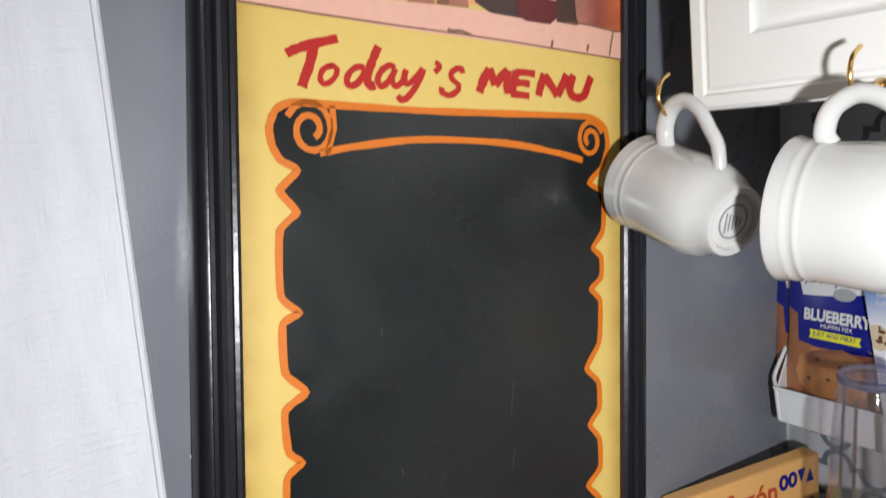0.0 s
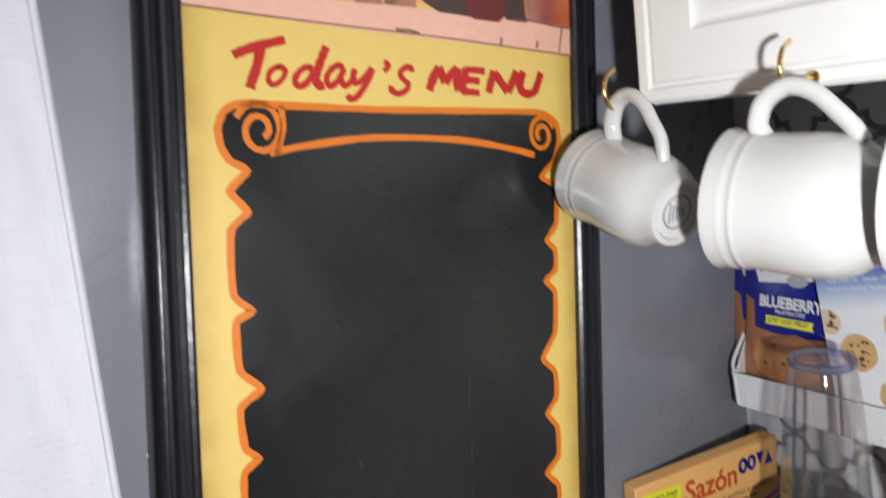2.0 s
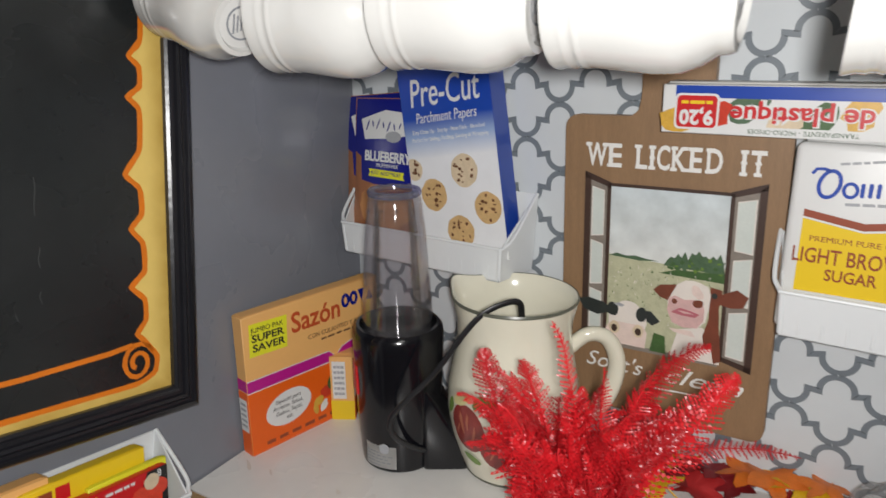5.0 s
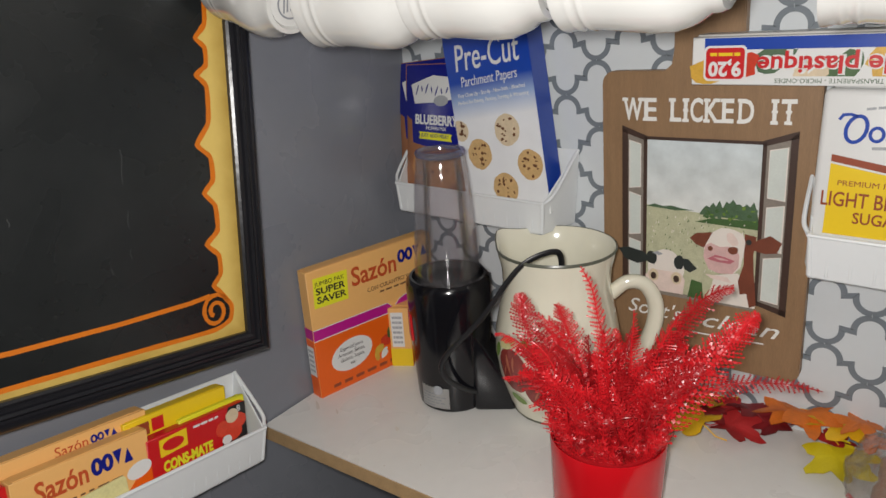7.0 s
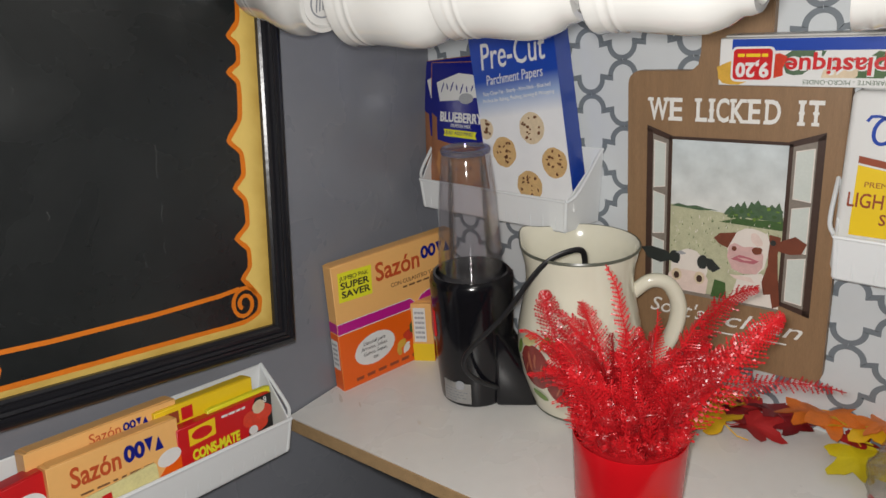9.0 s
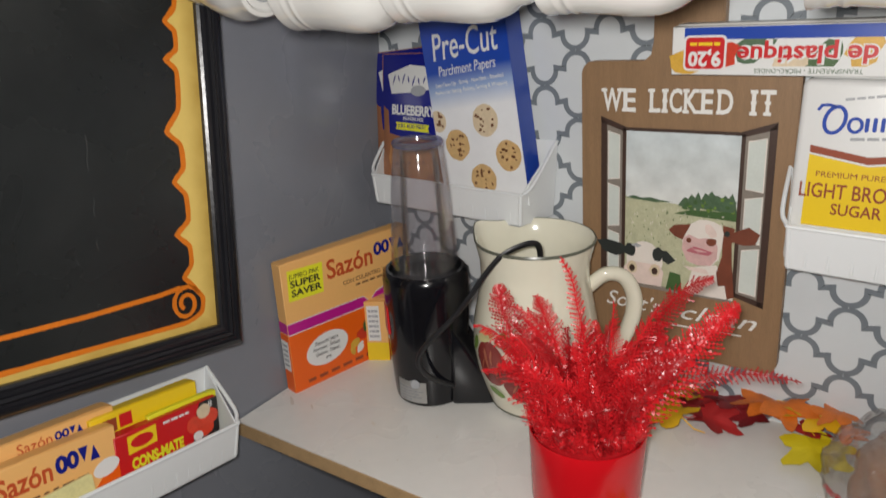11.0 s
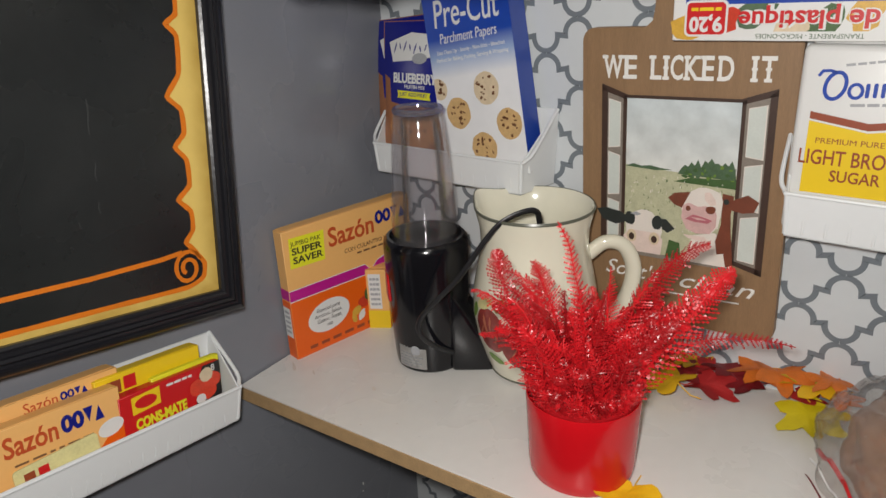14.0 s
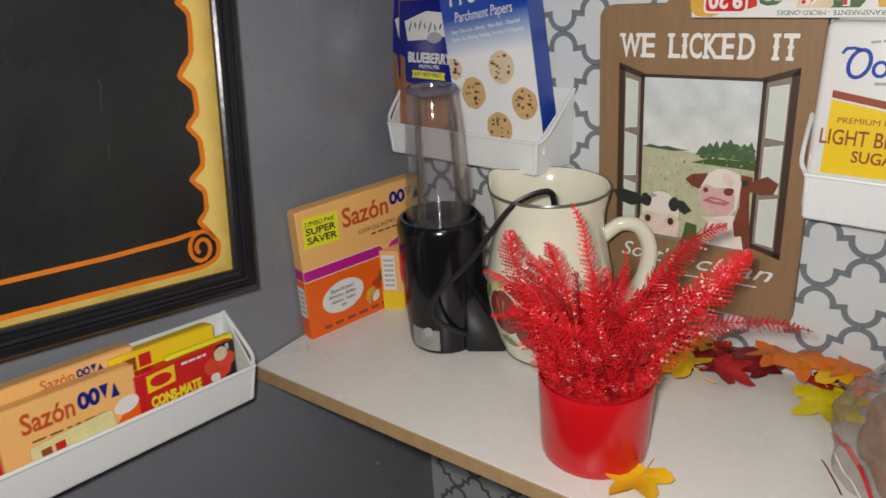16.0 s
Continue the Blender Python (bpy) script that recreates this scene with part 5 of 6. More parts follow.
# two cows
on_sign(GRASS, [(-0.0140, -0.088), (0.0040, -0.088), (0.0020, -0.068), (-0.0100, -0.066)], 5, "collar_print")
on_sign(COW_BLACK, [(-0.0540, -0.048), (-0.0740, -0.056), (-0.0900, -0.052), (-0.0980, -0.04), (-0.0860, -0.037), (-0.0680, -0.04)], 8, "ear_print")
on_sign(COW_BLACK, [(-0.0260, -0.05), (-0.0120, -0.058), (-0.0040, -0.052), (-0.0140, -0.042), (-0.0240, -0.042)], 6, "ear_print")
on_sign(COW_WHITE, oval(-0.0400, -0.058, 0.0215, 0.024, 0, 22, 0.05, 2), 8, "head_print")
on_sign(COW_BLACK, oval(-0.0570, -0.046, 0.007, 0.008, 0, 12, 0.2, 3), 9, "patch_print")
on_sign(COW_BLACK, oval(-0.0240, -0.047, 0.006, 0.009, 0, 12, 0.2, 4), 9, "patch_print")
on_sign(COW_BLUSH, [(-0.0630, -0.086), (-0.0190, -0.086), (-0.0170, -0.068), (-0.0220, -0.06), (-0.0570, -0.06), (-0.0640, -0.068)], 9, "muzzle_print")
for x in (-0.054, -0.027):
    on_sign(COOKIE_PALE, oval(x, -0.067, 0.0062, 0.0075, 0, 14, 0.1, 3), 9.5, "tan_print")
    on_sign(WINDOW_DARK, oval(x, -0.068, 0.0035, 0.0045, 0, 10), 10, "nostril_print")
on_sign(COW_BROWN, [(-0.0130, -0.016), (-0.0057, -0.0094), (0.0147, -0.006), (0.0132, -0.016), (0.0045, -0.026), (-0.0057, -0.0226)], 8, "ear_print")
on_sign(COW_BROWN, [(0.0553, -0.011), (0.0712, -0.0028), (0.0828, -0.0094), (0.0785, -0.021), (0.0670, -0.0233), (0.0540, -0.021)], 9, "ear_print")
on_sign(COW_WHITE, [(0.0080, -0.088), (0.0600, -0.088), (0.0580, -0.062), (0.0400, -0.05), (0.0160, -0.056)], 7, "neck_print")
on_sign(COW_BROWN, [(0.0456, -0.004), (0.0575, -0.006), (0.0553, -0.026), (0.0567, -0.0457), (0.0610, -0.084), (0.0540, -0.088), (0.0505, -0.072), (0.0437, -0.074), (0.0410, -0.059), (0.0460, -0.039)], 8, "cheek_print")
on_sign(COW_WHITE, [(0.0045, -0.039), (0.0030, -0.026), (0.0074, -0.016), (0.0120, -0.006), (0.0205, -0.0005), (0.0280, 0.0003), (0.0350, -0.001), (0.0437, -0.0045), (0.0466, -0.0127), (0.0457, -0.026), (0.0430, -0.0424), (0.0364, -0.0507), (0.0205, -0.0523), (0.0103, -0.049)], 9, "head_print")
on_sign(COW_PINK, [(0.0030, -0.0358), (0.0045, -0.0226), (0.0103, -0.0185), (0.0205, -0.022), (0.0292, -0.0203), (0.0380, -0.022), (0.0413, -0.0292), (0.0410, -0.0424), (0.0350, -0.0513), (0.0205, -0.053), (0.0090, -0.049)], 10, "muzzle_print")
on_sign(COW_ROSE, [(0.0074, -0.0375), (0.0161, -0.0315), (0.0263, -0.033), (0.0370, -0.0358), (0.0320, -0.0400), (0.0176, -0.0395)], 11, "mouth_print")
on_sign(COW_PINK, [(0.0140, -0.0345), (0.0230, -0.0345), (0.0310, -0.0362), (0.0210, -0.0370)], 12, "tongue_print")
on_sign(COW_BROWN, oval(0.0103, -0.0250, 0.0028, 0.0030, 0, 10), 11, "nostril_print")
on_sign(COW_BROWN, oval(0.0345, -0.0240, 0.0054, 0.0044, 0.3, 12, 0.15, 2), 11, "nostril_print")
on_sign(COW_BLACK, oval(0.0503, -0.0125, 0.0030, 0.0032, 0, 10), 12, "eye_print")
# brush shading on the cows and the panes
on_sign(COW_BLUSH, oval(0.0330, -0.0120, 0.0085, 0.0050, -0.9, 16, 0.25, 21), 9.6, "brush_shade_print")
on_sign(GREY_PRINT, [(-0.0560, -0.0400), (-0.0500, -0.0370), (-0.0430, -0.0395), (-0.0480, -0.0420)], 9.6, "brush_shade_print")
on_sign(COW_BLUSH, [(0.0060, -0.0560), (0.0300, -0.0560), (0.0340, -0.0620), (0.0120, -0.0600)], 9.6, "brush_shade_print")
rnd = random.Random(77)
for k in range(46):  # small leafy dabs along the tree line
    x = rnd.uniform(0.002, 0.056)
    on_sign((TREES, GRASS, TREES, LEAF_GREEN)[k % 4], oval(x, 0.010 + (0.004 + 0.15 * (x + 0.02)) * rnd.random(), 0.0012 + 0.0016 * rnd.random(), 0.0010 + 0.0014 * rnd.random(), 0, 8, 0.5, k), 3.5 + 0.01 * k, "foliage_print")
writing("So it's", 0.026, BOARD_WHITE, sign, -0.088, -0.120, 0.0126, shear=0.3, wide=0.066, turn=-1)
writing("clean", 0.026, BOARD_WHITE, sign, 0.0, -0.1215, 0.0126, shear=0.38, wide=0.082, turn=1)
bar(BOARD_WHITE, -0.008, 0.071, -0.1325, -0.1308, 2, "underline", 0.003)

# ---- mugs on brass hooks ----
MUG_PROFILE = [(0, 0.004), (0.020, 0.004), (0.0225, 0.0), (0.0265, 0.0005), (0.0280, 0.004), (0.0285, 0.009), (0.034, 0.017), (0.0385, 0.028), (0.0400, 0.042), (0.0395, 0.062), (0.0390, 0.078), (0.0394, 0.0800), (0.0399, 0.0812), (0.0397, 0.0828), (0.0393, 0.0840), (0.0396, 0.0870), (0.0403, 0.0885), (0.0403, 0.0905), (0.0402, 0.0930),
               (0.0416, 0.0982), (0.0414, 0.1), (0.0405, 0.0995), (0.0372, 0.09), (0.0365, 0.04), (0.033, 0.02), (0.02, 0.009), (0, 0.008)]


def mug(m, label, fat):
    root = thing("mug", m, label, "mug", "mugs on hooks")
    part("cup", lathe([(r * fat, z) for r, z in MUG_PROFILE], 64), CHINA, root)
    path = smooth_path([(0.037 * fat, 0, 0.079), (0.044 + 0.005 * fat, 0, 0.083), (0.064, 0, 0.079), (0.0725, 0, 0.066), (0.069, 0, 0.051), (0.057, 0, 0.037), (0.048, 0, 0.028), (0.035 * fat, 0, 0.0225)], 7)
    part("handle", tube(path, 0.0050, 14, 1.35), CHINA, root)
    part("foot", lathe([(0, 0.0032), (0.0185, 0.0032), (0.0195, 0.0036), (0, 0.0045)], 32), CHINA_FOOT, root, "unglazed foot with a grey stamp")
    own = ribbon([(0.0125 * math.cos(a), 0.0125 * math.sin(a)) for a in [6.283 * i / 28 for i in range(28)]], 0.0016, 0, 0.0002, closed=True)
    for k in range(5):
        block(-0.008 + 0.001 * k, 0.007 - 0.0012 * k, -0.0075 + 0.0033 * k, -0.006 + 0.0033 * k, 0, 0.0002, bm=own)
    part("stamp", own, STAMP, root, at=pose(0, 0, 0.0029), smooth=False)
    return root


def hang(foot, mouth, lean):
    """The pose of a mug whose foot and mouth lie at these places, with its handle up."""
    z = (Vector(mouth) - Vector(foot)).normalized()
    x = (Vector((math.sin(radians(lean)), 0, math.cos(radians(lean)))))
    x = (x - z * x.dot(z)).normalized()
    m = Matrix((x, z.cross(x), z)).transposed().to_4x4()
    m.translation = foot
    return m


MUGS = [((-0.305, -0.164, 1.386), (-0.285, -0.069, 1.412), 0), ((-0.294, -0.303, 1.389), (-0.305, -0.204, 1.397), -3), ((-0.294, -0.406, 1.396), (-0.302, -0.307, 1.401), 0), ((-0.298, -0.524, 1.398), (-0.300, -0.425, 1.404), 3), ((-0.298, -0.675, 1.398), (-0.300, -0.576, 1.404), 0)]
for k, (foot, mouth, lean) in enumerate(MUGS):
    mug(hang(foot, mouth, lean), "small white glazed china mug hanging from a hook" if k == 0 else "white glazed china mug hanging by its handle from a hook", 0.94 if k == 0 else 1.13)
    y = foot[1] * 0.36 + mouth[1] * 0.64
    hook = thing("cup_hook", pose(-0.262, y, 1.470), "small brass cup hook screwed into the cabinet", "hook", "cup hooks")
    part("wire", tube(smooth_path([(0.002, 0, 0), (-0.014, 0, -0.001), (-0.024, 0, -0.007), (-0.035, 0, -0.005), (-0.042, 0, 0.006), (-0.039, 0, 0.018), (-0.029, 0, 0.024)], 6), 0.0016, 10), BRASS, hook)
    part("collar", lathe([(0, 0), (0.0045, 0), (0.0045, 0.0015), (0.0025, 0.004), (0, 0.004)], 20), BRASS, hook, at=pose(-0.0005, 0, 0, 0, -90, 0))

# ---- things on the shelf ----
blender = thing("personal_blender", pose(-0.1135, -0.1695, 0.9, 0, 0, -35), "black bullet-style blender with an upturned clear cup", "blender")
own = lathe([(0, 0.0), (0.041, 0.0), (0.0445, 0.003), (0.0458, 0.012), (0.0480, 0.05), (0.0500, 0.10), (0.0512, 0.14), (0.0515, 0.158), (0.0502, 0.165), (0.0465, 0.169), (0.0435, 0.169), (0.0425, 0.166), (0.0418, 0.158), (0, 0.156)], 64)
part("motor_base", own, BLACK_PLASTIC, blender, "glossy black motor base")
boot = block(-0.030, 0.030, 0, 0.052, 0, 0.115, 0.007, 3)
for v in boot.verts:  # a foot that narrows and slopes away from the body
    f = v.co.y / 0.052
    v.co.x *= 1 - 0.35 * f
    v.co.z *= 1 - 0.78 * f
part("cord_boot", boot, BLACK_PLASTIC, blender, at=pose(0.022, -0.022, 0.0, 0, 0, -122))
part("collar", lathe([(0.0400, 0.158), (0.0425, 0.159), (0.0425, 0.166), (0.0408, 0.1675), (0.0400, 0.165)], 64), BLACK_PLASTIC, blender)
part("cup", lathe([(0.0395, 0.160), (0.0388, 0.19), (0.0335, 0.27), (0.0288, 0.310), (0.0270, 0.3145), (0, 0.3145), (0, 0.3125), (0.0255, 0.3125), (0.0276, 0.309), (0.0323, 0.269), (0.0375, 0.19), (0.0382, 0.160)], 64), CUP_CLEAR, blender, "clear tapered plastic cup, upside down")
part("cup_foot", lathe([(0.0225, 0.3146), (0.0285, 0.3146), (0.0292, 0.318), (0.0278, 0.3205), (0.0235, 0.3205), (0.0225, 0.3182)], 48), CUP_BASE, blender, "violet-tinted foot ring")
for k in range(4):
    a = 1.571 * k + 0.5
    part("inner_rib", tube([(0.0335 * math.cos(a), 0.0335 * math.sin(a), 0.165), (0.0262 * math.cos(a), 0.0262 * math.sin(a), 0.304)], 0.0016, 6), CUP_CLEAR, blender)
lab = bmesh.new()
for i in range(9):
    for j in range(2):
        lab.verts.new((0.0472 * math.cos(-0.42 + 0.105 * i), 0.0472 * math.sin(-0.42 + 0.105 * i), 0.008 + 0.036 * j))
lab.verts.ensure_lookup_table()
for i in range(8):
    f = lab.faces.new([lab.verts[2 * i], lab.verts[2 * i + 2], lab.verts[2 * i + 3], lab.verts[2 * i + 1]])
bmesh.ops.solidify(lab, geom=list(lab.faces), thickness=-0.0004)
rating = part("rating_label", lab, SILVER, blender, "silver rating sticker", at=pose(0, 0, 0, 0, 0, -142))
own = bmesh.new()
for j, w in enumerate((0.20, 0.34, 0.30, 0.36, 0.24)):
    for i in range(5):
        a = -0.36 + w * 2 * i / 5
        r = 0.0478
        block(r - 0.0001, r + 0.0001, r * a, r * (a + w * 0.3), 0.011 + 0.004 * j, 0.0125 + 0.004 * j, bm=own)
for v in own.verts:
    a, r = v.co.y / 0.0478, v.co.x + 0.0003
    v.co.x, v.co.y = r * math.cos(a), r * math.sin(a)
part("print_line", own, GREY_PRINT, rating, smooth=False)
part("mark", prism(oval(0, 0, 0.0062, 0.0062, 0, 20), 0, 0.0003), GREY_PRINT, rating, at=pose(0, 0, 0.034, 0, 0, 8) @ pose(0.0481, 0.0, 0, 0, 90, 0), smooth=False)
part("switch_band", block(-0.002, 0.002, -0.012, 0.012, 0.09, 0.125, 0.001, 1), BOX_RED, blender, at=pose(0, 0, 0, 0, 0, 170) @ pose(0.0492, 0, 0))

CORD = [(-0.075, -0.205, 0.905), (-0.1, -0.222, 0.912), (-0.14, -0.212, 0.933), (-0.176, -0.204, 0.966), (-0.180, -0.206, 0.995), (-0.158, -0.243, 1.042), (-0.141, -0.272, 1.090), (-0.130, -0.290, 1.111), (-0.109, -0.311, 1.118), (-0.095, -0.312, 1.099), (-0.088, -0.306, 1.055)]
cord = thing("power_cord", pose(0, 0, 0), "thin black power cord looped over the pitcher's rim", "cord")
part("cable", tube(smooth_path(CORD, 8), 0.0023, 10, 1.5), BLACK_RUBBER, cord)


# pitcher
PITCH = [(0, 0.003), (0.044, 0.003), (0.047, 0.0), (0.051, 0.002), (0.058, 0.02), (0.067, 0.05), (0.071, 0.078), (0.0695, 0.105), (0.0635, 0.135), (0.0595, 0.158), (0.0605, 0.178), (0.0640, 0.193), (0.0655, 0.2), (0.0640, 0.2015), (0.0618, 0.199), (0.0575, 0.178), (0.0562, 0.158), (0.060, 0.135), (0.066, 0.105), (0.0675, 0.078), (0.063, 0.05), (0.05, 0.012), (0, 0.008)]
PITCH = [(r * 1.04, z * 1.04) for r, z in PITCH]
SPOUT = 2.65


def spouted(own):
    for v in own.verts:
        a = math.atan2(v.co.y, v.co.x)
        d = abs((a - SPOUT + math.pi) % (2 * math.pi) - math.pi)
        k = max(0.0, (v.co.z - 0.105) / 0.096) ** 1.6 * math.exp(-((d / 0.32) ** 2))
        v.co.x += 0.008 * k * math.cos(SPOUT)
        v.co.y += 0.008 * k * math.sin(SPOUT)
        v.co.z += 0.006 * k
    return own


pitcher = thing("pitcher", pose(-0.067, -0.2915, 0.9, 0, 0, -62), "cream glazed pitcher painted with plums and leaves", "pitcher")
part("jug", spouted(lathe(PITCH, 96)), CREAM, pitcher)
part("rim_line", spouted(lathe([(0.0681, 0.2064), (0.0686, 0.2078), (0.0678, 0.2100), (0.0671, 0.2099), (0.0678, 0.2080)], 96)), RIM_GREEN, pitcher, "dark green painted rim")
part("foot_line", lathe([(0.0532, 0.0016), (0.0548, 0.0036), (0.0541, 0.0057), (0.0525, 0.0036)], 64), RIM_GREEN, pitcher, "dark green painted foot")
part("handle", tube(smooth_path([(0.0618, 0, 0.1477), (0.0803, 0, 0.1622), (0.1009, 0, 0.1581), (0.1133, 0, 0.1331), (0.1102, 0, 0.1009), (0.0948, 0, 0.0707), (0.0680, 0, 0.0499)], 8), 0.0082, 16, 1.25), CREAM, pitcher, "thick cream loop handle")


def jug_radius(z):
    for (r0, z0), (r1, z1) in zip(PITCH[2:12], PITCH[3:13]):
        if z0 <= z <= z1:
            return r0 + (r1 - r0) * (z - z0) / max(1e-6, z1 - z0)
    return 0.06


def glazed(mat, outline, lift, name):
    """A brush-painted patch on the jug; outline in (angle times 0.07, height)."""
    own = bmesh.new()
    cx, cy = sum(p[0] for p in outline) / len(outline), sum(p[1] for p in outline) / len(outline)

    def at(u, z):
        r = jug_radius(z) + lift
        return (r * math.cos(u / 0.07), r * math.sin(u / 0.07), z)

    n = len(outline)
    rings = [[own.verts.new(at(cx + (u - cx) * k / 5, cy + (z - cy) * k / 5)) for u, z in outline] for k in range(1, 6)]
    mid = own.verts.new(at(cx, cy))
    for i in range(n):
        own.faces.new((mid, rings[0][i], rings[0][(i + 1) % n]))
        for a, b in zip(rings, rings[1:]):
            own.faces.new((a[i], b[i], b[(i + 1) % n], a[(i + 1) % n]))
    bmesh.ops.recalc_face_normals(own, faces=list(own.faces))
    part(name, own, mat, pitcher)


# fruit faces the room, on the spout's side of the jug
F0 = -0.07 * 2.32
for k, (u, z, a, b, t) in enumerate(((-0.003, 0.074, 0.023, 0.028, 0.15), (0.040, 0.055, 0.027, 0.026, 0.0))):
    glazed(FRUIT, oval(F0 + u, z, a, b, t, 28, 0.03, k), 0.0006 + 0.0001 * k, "plum_painting")
    for i, (du, dz, w, h) in enumerate(((-0.006, 0.006, 0.0022, 0.013), (0.002, 0.009, 0.0016, 0.010), (0.010, -0.004, 0.0014, 0.012), (-0.012, -0.004, 0.0012, 0.009))):
        glazed(FRUIT_PALE, oval(F0 + u + du, z + dz, w, h, 0.2 - 0.2 * i, 14, 0.35, 10 * k + i), 0.0010 + 0.0001 * i, "brush_highlight_painting")
for k, (u, z, a, b, t, mt) in enumerate(((-0.0115, 0.106, 0.014, 0.0065, 0.5, PALE_PRINT), (0.030, 0.105, 0.018, 0.0095, -0.3, LEAF_GREEN), (0.052, 0.099, 0.015, 0.008, -0.7, GRASS), (0.012, 0.110, 0.010, 0.005, 1.0, LEAF_GREEN), (0.066, 0.082, 0.009, 0.007, 0.4, FRUIT_PALE), (-0.028, 0.092, 0.010, 0.005, 1.3, LEAF_GREEN), (0.0, 0.036, 0.012, 0.0055, -0.3, LEAF_GREEN))):
    glazed(mt, oval(F0 + u, z, a, b, t, 18, 0.15, k), 0.0011 + 0.0001 * k, "leaf_painting")
glazed(GRASS, oval(F0 + 0.030, 0.1052, 0.0150, 0.0012, -0.3, 12, 0.2, 3), 0.0020, "vein_painting")

# red pot with a red plastic fern
fern = thing("potted_fern", pose(-0.2125, -0.4175, 0.9), "bright red plastic fern in a plain red pot", "plant")
part("pot", lathe([(0, 0.002), (0.0455, 0.002), (0.0480, 0.0), (0.0505, 0.0025), (0.0517, 0.012), (0.0540, 0.07), (0.0546, 0.086), (0.0541, 0.0878), (0.0524, 0.0868), (0.0516, 0.07), (0.0495, 0.01), (0, 0.008)], 72), RED_PLASTIC, fern, "smooth glossy red pot")
part("filler", lathe([(0, 0.094), (0.03, 0.092), (0.0500, 0.086), (0.0505, 0.06), (0, 0.055)], 32), FERN_DEEP, fern)


def frond(start, tip, bow, width, seed, pairs, wild):
    """A curved stem with two close rows of saw-edged leaflets swept towards the tip; wild ones are crumpled."""
    rnd = random.Random(seed)
    a, b = Vector(start), Vector(tip)
    mid = (a + b) / 2 + Vector(bow)
    own = bmesh.new()
    line = [(1 - t) ** 2 * a + 2 * t * (1 - t) * mid + t * t * b for t in [i / (pairs + 2) for i in range(pairs + 3)]]
    line = [p + Vector((0.003 * noise.noise(p * 30), 0.003 * noise.noise(p * 30 + Vector((9, 0, 0))), 0)) for p in line]
    tube(line, (0.0010, 0.0005), 5, bm=own)
    face = Vector((-0.8 + rnd.uniform(-0.7, 0.7) * wild, -0.3 + rnd.uniform(-0.9, 0.9) * wild, 0.45 + rnd.uniform(-0.7, 0.7) * wild)).normalized()
    twist = rnd.uniform(-0.05, 0.05) * wild
    step = (b - a).length / pairs
    for i in range(1, pairs + 2):
        t = i / (pairs + 2)
        d = (line[i + 1] - line[i - 1]).normalized()
        face = (Matrix.Rotation(twist, 3, d) @ face).normalized()
        out = d.cross(face).normalized()
        up = out.cross(d)
        size = width * min(1.0, 0.35 + 2.4 * t) * (1 - t) ** 0.62 * rnd.uniform(0.72, 1.12) + 0.0012
        for s in (-1, 1):
            if rnd.random() < 0.03:
                continue
            ax = (out * s + d * 0.55 + up * rnd.uniform(-0.45, 0.35) * wild).normalized()
            along = (d - ax * d.dot(ax)).normalized()
            lift = ax.cross(along)
            p = line[i]
            spine = [p + ax * size * f - up * size * (0.12 + 0.22 * wild) * f * f for f in (0.0, 0.2, 0.4, 0.6, 0.8, 1.0)]
            rib = [(own.verts.new(c - along * 0.0003), own.verts.new(c + along * 0.0003)) for c in spine]
            for q, r in zip(rib, rib[1:]):
                own.faces.new((q[0], q[1], r[1], r[0]))
            for k in range(5):  # small pointed lobes on both sides of the rib
                reach = min(step * 0.52, 0.0030) * (1.0 - 0.13 * k) * rnd.uniform(0.8, 1.15)
                for side in (-1, 1):
                    end = spine[k] * 0.35 + spine[k + 1] * 0.65 + along * side * reach + lift * reach * rnd.uniform(-0.5, 0.5)
                    own.faces.new((own.verts.new(spine[k]), own.verts.new(spine[k + 1]), own.verts.new(end)))
    return own


# long fronds: reach across, reach towards the room, height of the tip, half width
TIPS = [(-0.026, 0.005, 0.258, 0.017), (-0.100, 0.020, 0.196, 0.025), (-0.082, -0.005, 0.226, 0.024), (-0.066, 0.030, 0.196, 0.024), (-0.090, 0.045, 0.164, 0.022), (-0.018, 0.030, 0.205, 0.019), (-0.052, 0.055, 0.180, 0.022),
        (0.122, 0.010, 0.220, 0.028), (0.104, -0.020, 0.232, 0.025), (0.066, -0.030, 0.204, 0.022), (0.085, 0.035, 0.178, 0.021), (0.180, -0.005, 0.143, 0.018), (0.112, -0.010, 0.196, 0.026), (0.046, 0.020, 0.192, 0.022), (0.076, 0.040, 0.186, 0.022), (-0.052, -0.030, 0.205, 0.022), (0.022, -0.035, 0.200, 0.021), (0.014, 0.045, 0.178, 0.020)]
ACROSS, TOWARDS = Vector((0.375, -0.927, 0)), Vector((-0.927, -0.375, 0))
rnd = random.Random(11)
